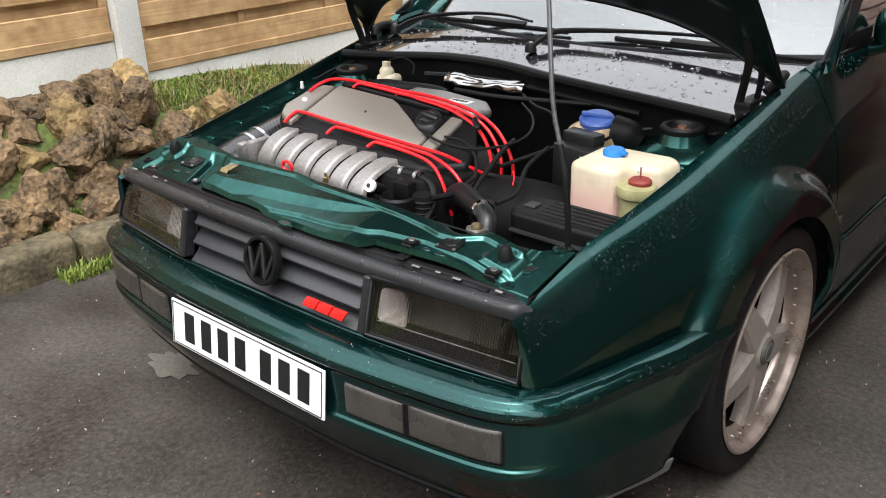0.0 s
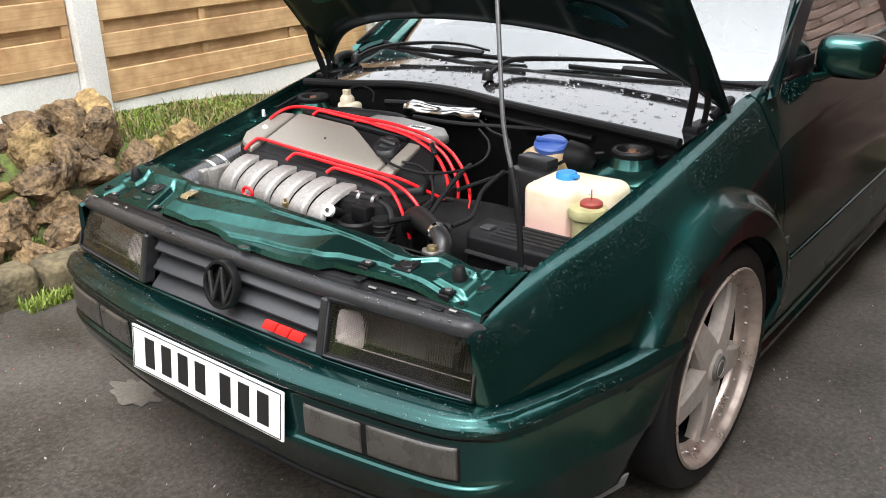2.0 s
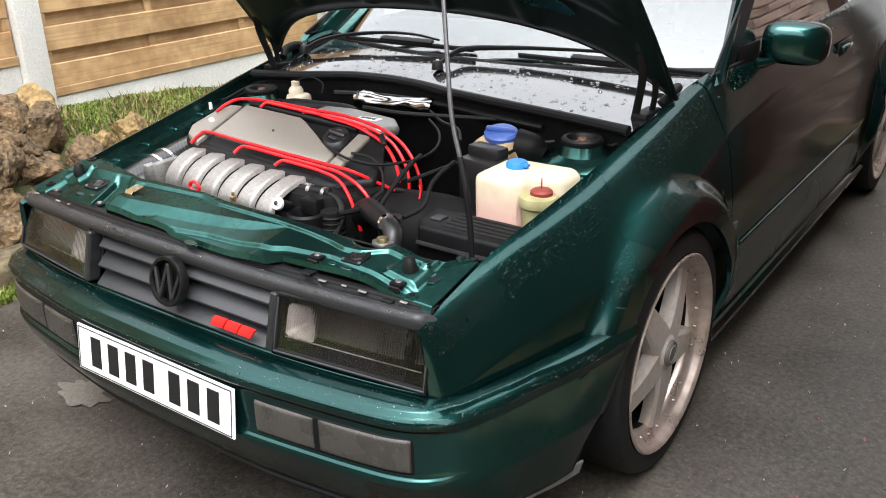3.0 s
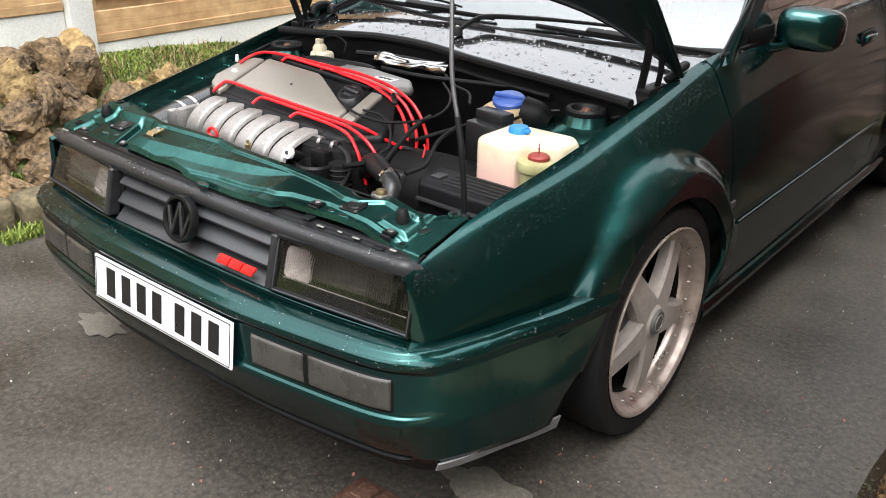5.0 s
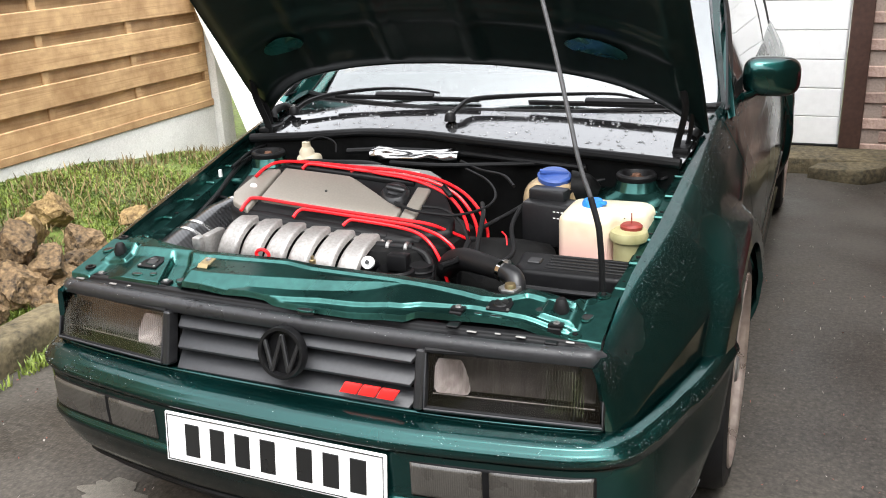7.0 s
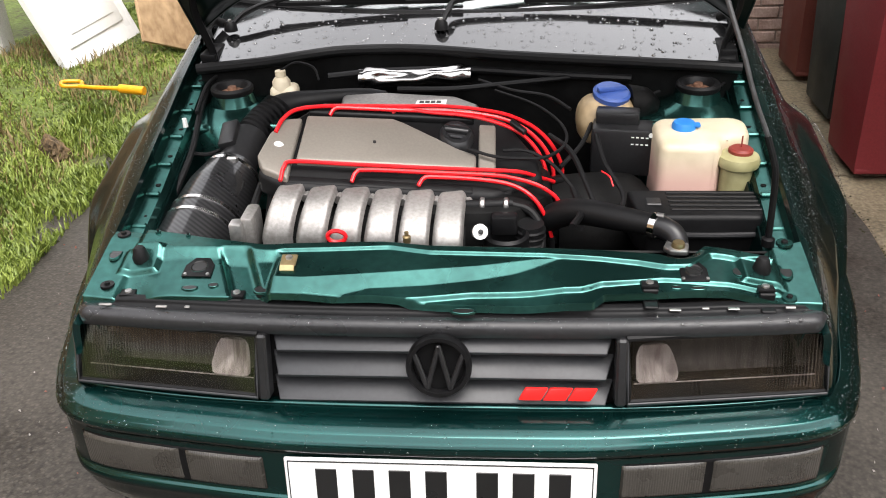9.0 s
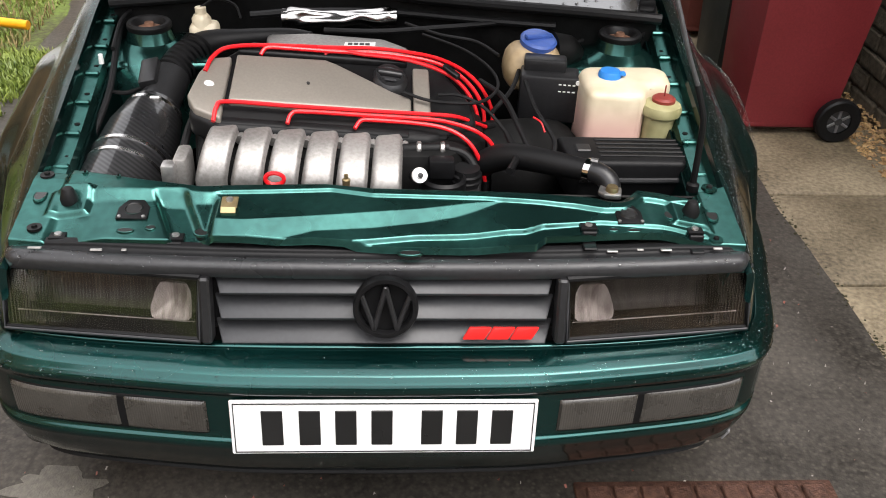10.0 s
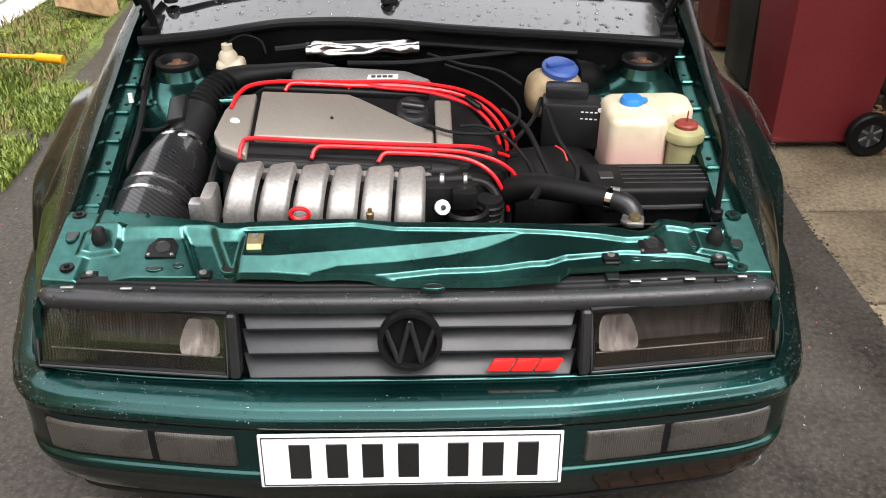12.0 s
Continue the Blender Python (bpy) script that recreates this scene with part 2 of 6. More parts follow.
def asphalt():
    """Worn wet tarmac: dark binder, paler stone chips of two sizes, damp broad patches."""
    m = mat("wet_asphalt", (0.024, 0.0215, 0.0185), 0.50, 0, 0.3, 60, color2=(0.070, 0.062, 0.052), big=2.2, rough_vary=0.2, spec=0.35)
    n, l = m.node_tree.nodes, m.node_tree.links
    b, co = n["Principled BSDF"], n.new("ShaderNodeTexCoord")
    base = b.inputs["Base Color"].links[0].from_socket
    chips, small, warp = n.new("ShaderNodeTexVoronoi"), n.new("ShaderNodeTexVoronoi"), n.new("ShaderNodeTexNoise")
    chips.inputs["Scale"].default_value, small.inputs["Scale"].default_value, warp.inputs["Scale"].default_value = 95, 260, 40
    l.new(co.outputs["Object"], chips.inputs["Vector"]), l.new(co.outputs["Object"], small.inputs["Vector"]), l.new(co.outputs["Object"], warp.inputs["Vector"])
    pick = n.new("ShaderNodeValToRGB")
    pick.color_ramp.elements[0].position, pick.color_ramp.elements[1].position = 0.25, 1.0
    pick.color_ramp.elements[0].color, pick.color_ramp.elements[1].color = (0, 0, 0, 1), (1, 1, 1, 1)
    l.new(chips.outputs["Color"], pick.inputs["Fac"])
    show = n.new("ShaderNodeMapRange")
    show.inputs["From Min"].default_value, show.inputs["From Max"].default_value = 0.55, 0.2
    l.new(chips.outputs["Distance"], show.inputs["Value"])
    amount = n.new("ShaderNodeMath")
    amount.operation = "MULTIPLY"
    l.new(pick.outputs["Color"], amount.inputs[0]), l.new(show.outputs["Result"], amount.inputs[1])
    half = n.new("ShaderNodeMath")
    half.operation = "MULTIPLY"
    half.inputs[1].default_value = 0.55
    l.new(amount.outputs[0], half.inputs[0])
    mix = n.new("ShaderNodeMix")
    mix.data_type = "RGBA"
    mix.inputs["B"].default_value = (0.11, 0.098, 0.082, 1)
    l.new(half.outputs[0], mix.inputs["Factor"]), l.new(base, mix.inputs["A"])
    l.new(mix.outputs["Result"], b.inputs["Base Color"])
    hgt = n.new("ShaderNodeMath")
    hgt.operation = "MULTIPLY_ADD"
    hgt.inputs[1].default_value = -0.5
    l.new(small.outputs["Distance"], hgt.inputs[0]), l.new(show.outputs["Result"], hgt.inputs[2])
    bump = n.new("ShaderNodeBump")
    bump.inputs["Strength"].default_value, bump.inputs["Distance"].default_value = 0.16, 0.004
    l.new(hgt.outputs[0], bump.inputs["Height"]), l.new(bump.outputs["Normal"], b.inputs["Normal"])
    return m


# ---- mesh helpers ----
def mesh_of(name, verts, faces, material, smooth=35):
    me = bpy.data.meshes.new(name)
    me.from_pydata([tuple(v) for v in verts], [], faces)
    me.materials.append(material)
    me.validate()
    if smooth:
        me.polygons.foreach_set("use_smooth", [True] * len(me.polygons))
        me.set_sharp_from_angle(angle=radians(smooth))
    me.update()
    return me


def made(name, verts, faces, material, parent=None, label="", smooth=35, thick=0.0, offset=-1.0, crisp=True):
    ob = new(name, mesh_of(name, verts, faces, material, smooth))
    if parent:
        ob.parent = parent
    if label:
        tagged(ob, label)
    if thick:
        s = ob.modifiers.new("thickness", "SOLIDIFY")
        s.thickness, s.offset = thick, offset
        if crisp:
            ob.modifiers.new("crisp_rims", "EDGE_SPLIT").split_angle = radians(max(smooth, 30))
    return ob


def part(name, bm, material, parent=None, label="", smooth=35):
    me = bpy.data.meshes.new(name)
    bm.normal_update()
    bm.to_mesh(me)
    bm.free()
    me.materials.append(material)
    if smooth:
        me.polygons.foreach_set("use_smooth", [True] * len(me.polygons))
        me.set_sharp_from_angle(angle=radians(smooth))
    ob = new(name, me)
    if parent:
        ob.parent = parent
    if label:
        tagged(ob, label)
    return ob


def grid(fn, nu, nv, flip=False, wrap=False):
    vs = [fn(i / nu, j / nv) for i in range(nu + (0 if wrap else 1)) for j in range(nv + 1)]
    cols, fs = nu if wrap else nu + 1, []
    for i in range(nu):
        for j in range(nv):
            a, b = i * (nv + 1) + j, ((i + 1) % cols) * (nv + 1) + j
            q = (a, b, b + 1, a + 1)
            fs.append(q[::-1] if flip else q)
    return vs, fs


def rbox(sx, sy, sz, bev=0.004, seg=2, m=None):
    """A box with rounded edges, centred, moved by the matrix m."""
    bm = bmesh.new()
    bmesh.ops.create_cube(bm, size=1.0, matrix=Matrix.Diagonal((sx, sy, sz, 1)))
    if bev:
        bmesh.ops.bevel(bm, geom=bm.edges[:], offset=bev, segments=seg, profile=0.5, affect="EDGES")
    if m is not None:
        bmesh.ops.transform(bm, matrix=m, verts=bm.verts)
    return bm


def join(*bms):
    """Several bmeshes as one."""
    out = bmesh.new()
    for b in bms:
        me = bpy.data.meshes.new("tmp")
        b.to_mesh(me)
        b.free()
        out.from_mesh(me)
        bpy.data.meshes.remove(me)
    return out


def prism(poly, z0, z1, bev=0.004, seg=2, m=None):
    """A plan polygon between two heights, its rims rounded."""
    bm = bmesh.new()
    lo, hi = [bm.verts.new((x, y, z0)) for x, y in poly], [bm.verts.new((x, y, z1)) for x, y in poly]
    bm.faces.new(lo[::-1]), bm.faces.new(hi)
    k = len(poly)
    for i in range(k):
        bm.faces.new((lo[i], lo[(i + 1) % k], hi[(i + 1) % k], hi[i]))
    bmesh.ops.recalc_face_normals(bm, faces=bm.faces)
    if bev:
        bmesh.ops.bevel(bm, geom=bm.edges[:], offset=bev, segments=seg, profile=0.5, affect="EDGES")
    if m is not None:
        bmesh.ops.transform(bm, matrix=m, verts=bm.verts)
    return bm


def smooth_path(pts, sub=6):
    """A rounded line through the points."""
    p = [Vector(q) for q in pts]
    if len(p) < 3:
        return p
    p = [p[0] * 2 - p[1]] + p + [p[-1] * 2 - p[-2]]
    out = []
    for i in range(1, len(p) - 2):
        for s in range(sub):
            t = s / sub
            a, b, c, d = p[i - 1], p[i], p[i + 1], p[i + 2]
            out.append(0.5 * ((2 * b) + (c - a) * t + (2 * a - 5 * b + 4 * c - d) * t * t + (3 * b - a - 3 * c + d) * t ** 3))
    out.append(p[-2])
    return out


def tube(pts, r, n=10, sub=6, flat=1.0, caps=True):
    """A tube along a rounded line; r is one radius, or one for each given point."""
    path = smooth_path(pts, sub)
    if isinstance(r, (int, float)):
        rad = [r] * len(path)
    else:
        rad = [float(np.interp(i * (len(r) - 1) / (len(path) - 1), range(len(r)), r)) for i in range(len(path))]
    bm, rings = bmesh.new(), []
    t0 = (path[1] - path[0]).normalized()
    u = t0.orthogonal().normalized()
    for i, q in enumerate(path):
        t = (path[min(i + 1, len(path) - 1)] - path[max(i - 1, 0)]).normalized()
        u = (u - t * u.dot(t)).normalized()
        w = t.cross(u)
        rings.append([bm.verts.new(q + (u * math.cos(a) + w * math.sin(a) * flat) * rad[i])
                      for a in [2 * math.pi * k / n for k in range(n)]])
    for a, b in zip(rings, rings[1:]):
        for k in range(n):
            bm.faces.new((a[k], a[(k + 1) % n], b[(k + 1) % n], b[k]))
    if caps:
        bm.faces.new(rings[0][::-1]), bm.faces.new(rings[-1])
    bmesh.ops.recalc_face_normals(bm, faces=bm.faces)
    return bm


def lathe(profile, n=32, m=None):
    """A profile of (radius, height) turned about z."""
    bm, rings = bmesh.new(), []
    for r, h in profile:
        rings.append([bm.verts.new((r * math.cos(2 * math.pi * k / n), r * math.sin(2 * math.pi * k / n), h)) for k in range(n)] if r > 1e-6
                     else [bm.verts.new((0, 0, h))])
    for a, b in zip(rings, rings[1:]):
        for k in range(n):
            q = (k + 1) % n
            if len(a) == 1 and len(b) == 1:
                continue
            bm.faces.new((a[0], b[q], b[k]) if len(a) == 1 else (a[k], a[q], b[0]) if len(b) == 1 else (a[k], a[q], b[q], b[k]))
    bmesh.ops.recalc_face_normals(bm, faces=bm.faces)
    if m is not None:
        bmesh.ops.transform(bm, matrix=m, verts=bm.verts)
    return bm


def lerp_table(table, t):
    ks = [r[0] for r in table]
    return [float(np.interp(t, ks, [r[i] for r in table])) for i in range(1, len(table[0]))]


def step(a, b, t):
    s = min(1, max(0, (t - a) / (b - a)))
    return s * s * (3 - 2 * s)


def thing(name, at=(0, 0, 0), rz=0, label="", category="", group=""):
    e = new(name)
    e.matrix_world = pose(*at, 0, 0, rz)
    return tagged(e, label, category, group)


# ---- the place: ground, drive, boundaries ----
def softwood():
    """Sawn pine: grain drawn out along the board, with round knots."""
    m = mat("pale_treated_softwood", (0.40, 0.235, 0.11), 0.6, 0, 0.2, 14, bump=0.1, bump_scale=90, color2=(0.56, 0.37, 0.19), big=3, rand=0.14)
    n, l = m.node_tree.nodes, m.node_tree.links
    b, co = n["Principled BSDF"], n.new("ShaderNodeTexCoord")
    base = b.inputs["Base Color"].links[0].from_socket
    mp, grain, knots, rg = n.new("ShaderNodeMapping"), n.new("ShaderNodeTexNoise"), n.new("ShaderNodeTexVoronoi"), n.new("ShaderNodeMapRange")
    mp.inputs["Scale"].default_value = (20, 1.2, 60)
    l.new(co.outputs["Object"], mp.inputs["Vector"]), l.new(mp.outputs["Vector"], grain.inputs["Vector"])
    grain.inputs["Scale"].default_value, grain.inputs["Detail"].default_value = 1.6, 5
    mk = n.new("ShaderNodeMapping")
    mk.inputs["Scale"].default_value = (1, 2.4, 5.5)
    l.new(co.outputs["Object"], mk.inputs["Vector"]), l.new(mk.outputs["Vector"], knots.inputs["Vector"])
    knots.inputs["Scale"].default_value = 1.0
    rg.inputs["From Min"].default_value, rg.inputs["From Max"].default_value = 0.05, 0.13
    rg.inputs["To Min"].default_value, rg.inputs["To Max"].default_value = 0.7, 0.0
    l.new(knots.outputs["Distance"], rg.inputs["Value"])
    g2 = n.new("ShaderNodeMapRange")
    g2.inputs["From Min"].default_value, g2.inputs["From Max"].default_value = 0.48, 0.75
    g2.inputs["To Max"].default_value = 0.55
    l.new(grain.outputs["Fac"], g2.inputs["Value"])
    top = n.new("ShaderNodeMath")
    top.operation = "MAXIMUM"
    l.new(rg.outputs["Result"], top.inputs[0]), l.new(g2.outputs["Result"], top.inputs[1])
    mix = n.new("ShaderNodeMix")
    mix.data_type = "RGBA"
    mix.inputs["B"].default_value = (0.22, 0.11, 0.045, 1)
    l.new(top.outputs[0], mix.inputs["Factor"]), l.new(base, mix.inputs["A"])
    l.new(mix.outputs["Result"], b.inputs["Base Color"])
    return m


ASPHALT = asphalt()
SOIL = mat("soil_and_moss", (0.075, 0.058, 0.03), 0.9, 0, 0.5, 40, bump=0.8, bump_scale=50, color2=(0.12, 0.17, 0.035), big=2.5)
GRAVEL = mat("leaf_litter_gravel", (0.085, 0.050, 0.025), 0.7, 0, 0.6, 90, bump=1.0, bump_scale=90, color2=(0.25, 0.17, 0.095), big=7)
SLAB = mat("worn_concrete_slab", (0.14, 0.108, 0.066), 0.5, 0, 0.35, 60, bump=0.4, bump_scale=150, color2=(0.33, 0.27, 0.18), big=2.2, rand=0.12)
CONCRETE = mat("rough_white_concrete", (0.62, 0.61, 0.58), 0.8, 0, 0.12, 120, bump=0.35, bump_scale=160, color2=(0.75, 0.74, 0.71), big=3)
KERBSTONE = mat("mossy_kerb_stone", (0.055, 0.045, 0.025), 0.85, 0, 0.5, 40, bump=0.7, bump_scale=60, color2=(0.13, 0.105, 0.06), big=5, rand=0.2)
ROCK = mat("rough_brown_stone", (0.040, 0.025, 0.012), 0.85, 0, 0.55, 55, bump=1.0, bump_scale=75, color2=(0.25, 0.165, 0.085), big=7, rand=0.35)
ROCK_PALE = mat("ochre_stone", (0.13, 0.075, 0.025), 0.85, 0, 0.4, 50, bump=1.0, bump_scale=75, color2=(0.36, 0.25, 0.11), big=7, rand=0.2)
WOOD = softwood()
BRICK = mat("pink_brown_brick", (0.34, 0.22, 0.18), 0.85, 0, 0.2, 90, bump=0.4, bump_scale=200, color2=(0.47, 0.34, 0.285), big=8, rand=0.25)
STONE = mat("grey_brown_wall_stone", (0.070, 0.055, 0.038), 0.85, 0, 0.35, 40, bump=0.6, bump_scale=80, color2=(0.135, 0.108, 0.076), big=6, rand=0.2)
MORTAR = mat("mortar", (0.09, 0.08, 0.068), 0.9, 0, 0.2, 80, bump=0.3)
PINK_MORTAR = mat("pale_mortar", (0.33, 0.26, 0.22), 0.9, 0, 0.2, 80, bump=0.3)
PVC = mat("white_painted_panel", (0.86, 0.86, 0.85), 0.35, 0, 0.04, 30, big=3)
BROWN_PAINT = mat("dark_brown_painted_timber", (0.060, 0.030, 0.022), 0.5, 0, 0.25, 40)
GRASS = mat("wet_grass_blades", (0.085, 0.150, 0.018), 0.5, 0, 0.35, 30, color2=(0.26, 0.32, 0.06), big=3)
STRAW = mat("dead_grass", (0.20, 0.15, 0.065), 0.7, 0, 0.3, 30)
PLY = mat("weathered_plywood", (0.36, 0.22, 0.11), 0.7, 0, 0.3, 20, bump=0.2, color2=(0.50, 0.34, 0.19))
BIN_RED = mat("maroon_bin_plastic", (0.20, 0.022, 0.027), 0.5, 0, 0.15, 120, bump=0.04, bump_scale=400, big=3)
BIN_BLACK = mat("black_green_bin_plastic", (0.022, 0.026, 0.023), 0.5, 0, 0.2, 120, bump=0.04, bump_scale=400)
BIN_BROWN = mat("brown_red_bin_plastic", (0.14, 0.035, 0.025), 0.55, 0, 0.2, 120)
YELLOW = mat("orange_yellow_plastic", (0.75, 0.33, 0.01), 0.4, 0, 0.1, 40)
IRON = mat("rusty_iron", (0.075, 0.036, 0.025), 0.6, 0.4, 0.5, 60, bump=0.4, bump_scale=120, color2=(0.13, 0.065, 0.045))
PALE_SPILL = mat("dried_cement_stain", (0.115, 0.105, 0.088), 0.5, 0, 0.35, 60, bump=0.3, bump_scale=200)
GREEN_HOUSE = mat("pale_render", (0.55, 0.53, 0.48), 0.8, 0, 0.1, 20)
LOW = -0.25


def ground_height(x, y):
    """Left of the drive a bank rises to the fence and falls away towards the rear."""
    if x > -1.7:
        return 0.0
    rise = step(-1.7, -2.7, x)
    far = np.interp(y, [-3, 0.6, 1.4, 2.4, 3.3, 4.5], [0.25, 0.33, 0.33, 0.25, 0.08, 0.0])
    mound = 0.26 * step(-1.78, -2.12, x) * step(-0.95, -0.60, y) * step(1.20, 0.85, y) * step(-2.46, -2.26, x)
    return float(rise * far + mound + 0.05 * step(-1.7, -1.8, x) + 0.02 * noise.noise((x * 3, y * 3, 0)))


def build_ground():
    far = 400.0
    vs, fs = grid(lambda u, v: (-far + 2 * far * u, -far + 2 * far * v, -0.32), 4, 4)
    tagged(made("ground", vs, fs, SOIL), "distant rough ground of soil and moss", "ground", kind="structure")
    vs, fs = grid(lambda u, v: (-1.60 + 2.93 * u + 0.012 * noise.noise((v * 40, u * 3, 7)) * (u == 1) - 0.06 * (noise.noise((v * 9, 1, 5)) + .5) * (u == 0), -6 + 10.06 * v, 0.003 * noise.noise((u * 9, v * 30, 3))), 40, 400)
    tagged(made("road", vs, fs, ASPHALT, thick=0.24), "wet dark asphalt drive with grit", "drive", kind="structure")
    vs, fs = grid(lambda u, v: (-6 + 4.42 * u, -6 + 12 * v, ground_height(-6 + 4.42 * u, -6 + 12 * v)), 60, 120)
    tagged(made("bank", vs, fs, SOIL), "sloping bank of soil and moss beside the drive", "bank", kind="structure")
    vs, fs = grid(lambda u, v: (1.27 + 4 * u, -6 + 14 * v, LOW - 0.01 + 0.02 * noise.noise((u * 40, v * 140, 1))), 60, 160)
    tagged(made("gravel_strip", vs, fs, GRAVEL), "brown leaf litter and gravel below the drive edge", "gravel", kind="structure")


build_ground()


def build_kerb():
    y = -1.4
    rng = random.Random(4)
    while y < 0.42:
        ln = rng.uniform(0.38, 0.62)
        bm = rbox(0.15, ln - 0.015, 0.17, 0.03, 3, pose(0, 0, 0.03, 0, rng.uniform(-4, 4), rng.uniform(-3, 3)))
        for v in bm.verts:
            v.co += Vector((noise.noise(v.co * 9 + Vector((y, 0, 0))), 0, noise.noise(v.co * 7 + Vector((0, y, 0))))) * 0.02
        ob = part("kerb_stone", bm, KERBSTONE)
        ob.location = (-1.62 - rng.uniform(0, 0.03), y + ln / 2, 0.01)
        tagged(ob, "mossy weathered kerb stone beside the drive", "kerb stone", "kerb stones", "structure")
        y += ln


build_kerb()


def slab(x, y, sx, sy):
    ob = part("paving_slab", rbox(sx - 0.012, sy - 0.012, 0.06, 0.008, 2), SLAB)
    ob.location = (x, y, LOW + 0.012)
    tagged(ob, "worn beige concrete paving slab with leaf litter", "paving slab", "paving slabs", "structure")


for k in range(11):
    slab(1.86, -0.9 + 0.62 * k, 0.72, 0.62)


def build_fence(x, y0, y1, z0, name_label):
    """A panel of overlapping boards on alternate sides of thin uprights."""
    f = thing("fence", (x, 0, 0), 0, name_label, "fence", "fence panels")
    rng = random.Random(int(y0 * 10) + 50)
    n_up = 3
    part("bottom_rail", rbox(0.045, y1 - y0, 0.045, 0.004, 1, pose(0.012, (y0 + y1) / 2, z0 + 0.022)), WOOD, f)
    # wide proud boards with recessed ones showing between them
    for k in range(19):
        proud = k % 2 == 0
        h = 0.118 if proud else 0.100
        z = z0 + 0.040 + 0.0895 * k + (0.0 if proud else 0.009)
        bm = rbox(0.014, y1 - y0 - 0.01, h, 0.004, 1, pose(0, 0, 0))
        bmesh.ops.subdivide_edges(bm, edges=[e for e in bm.edges if e.calc_length() > 1], cuts=8)
        for v in bm.verts:
            v.co.x += (0.004 if proud else -0.004) * math.cos(v.co.y * 9.4) + 0.003 * noise.noise(v.co * 2 + Vector((0, 0, k)))
            v.co.z += 0.003 * noise.noise(v.co * 1.5 + Vector((k, 0, 0)))
        bmesh.ops.transform(bm, matrix=pose(0.022 if proud else -0.012, (y0 + y1) / 2, z + h / 2), verts=bm.verts)
        part("board", bm, WOOD, f)
        if not proud:
            for u in range(1, n_up):
                yy = y0 + (y1 - y0) * u / n_up
                part("upright", rbox(0.020, 0.040, 0.085, 0.003, 1, pose(0.004, yy, z + h / 2)), WOOD, f)
    for yy in (y0 + 0.02, y1 - 0.02):
        part("frame_post", rbox(0.045, 0.04, 1.75, 0.004, 1, pose(0.0, yy, z0 + 0.9)), WOOD, f)
    return f


FX = -2.62
build_fence(FX, 1.40, 3.30, 0.42, "pale new softwood panel fence of lapped boards")
build_fence(FX, -0.62, 1.26, 0.60, "pale softwood lapped fence panel beside a concrete post")
build_fence(FX, -2.66, -0.78, 0.60, "pale softwood lapped fence panel further along")
for yy, zz in ((1.33, 0), (-0.70, 0), (3.37, 0)):
    ob = part("fence_post", rbox(0.13, 0.13, 2.7, 0.012, 2), CONCRETE)
    ob.location = (FX + 0.01, yy, 1.05)
    tagged(ob, "rough white concrete fence post", "fence post", "fence posts")
for y0, y1, top in ((1.395, 3.305, 0.42), (-0.62, 1.265, 0.60), (-2.66, -0.765, 0.60)):
    ob = part("gravel_board", rbox(0.06, y1 - y0, 0.60, 0.006, 1), CONCRETE)
    ob.location = (FX - 0.005, (y0 + y1) / 2, top - 0.30)
    tagged(ob, "rough white concrete gravel board under the fence", "gravel board", "gravel boards")


def rock(at, size, seed, material):
    bm = bmesh.new()
    bmesh.ops.create_icosphere(bm, subdivisions=4, radius=0.5)
    o = Vector((seed * 3.7, seed * 1.3, seed * 2.1))
    rng = random.Random(seed)
    planes = [(Vector((rng.gauss(0, 1), rng.gauss(0, 1), rng.gauss(0, 1))).normalized(), rng.uniform(0.24, 0.42)) for _ in range(13)]
    for v in bm.verts:
        for nrm, d in planes:
            k = v.co.dot(nrm) - d
            if k > 0:
                v.co -= nrm * k * 0.97
        v.co *= 1 + 0.16 * noise.noise(v.co * 3 + o) + 0.14 * noise.noise(v.co * 8 + o) + 0.09 * noise.noise(v.co * 19 + o)
    bmesh.ops.transform(bm, matrix=Matrix.Diagonal((*size, 1)), verts=bm.verts)
    ob = part("rock", bm, material, smooth=28)
    ob.matrix_world = pose(*at, rng.uniform(-25, 25), rng.uniform(-25, 25), rng.uniform(0, 360))
    return tagged(ob, "ochre broken stone on the pile beside the fence" if material is ROCK_PALE else "rough brown broken stone in a heap beside the drive", "rock", "heap of stones")


def build_rocks():
    rng = random.Random(11)
    k = 0
    for row, (z, x) in enumerate(((0.10, -1.82), (0.20, -1.90), (0.31, -1.99), (0.40, -2.09), (0.47, -2.20))):
        y = -0.75 + 0.08 * row
        while y < 1.24 - 0.06 * row:
            w = rng.uniform(0.14, 0.26)
            rock((x + rng.uniform(-0.05, 0.05), y + w / 2, z + rng.uniform(-0.03, 0.03)),
                 (rng.uniform(0.18, 0.27), w * 1.14, rng.uniform(0.15, 0.25)), k + 1, ROCK_PALE if rng.random() < 0.2 else ROCK)
            y += w * 0.74
            k += 1
    for x, y, z, s in ((-2.1, 1.30, 0.26, 0.2), (-1.95, 1.45, 0.16, 0.22), (-2.2, 1.55, 0.28, 0.18), (-1.85, 1.65, 0.10, 0.15), (-2.05, 1.9, 0.14, 0.2), (-1.8, 2.2, 0.06, 0.16)):
        rock((x, y, z), (s * 1.2, s * 1.1, s), 100 + k, ROCK_PALE if k % 2 else ROCK)
        k += 1


build_rocks()


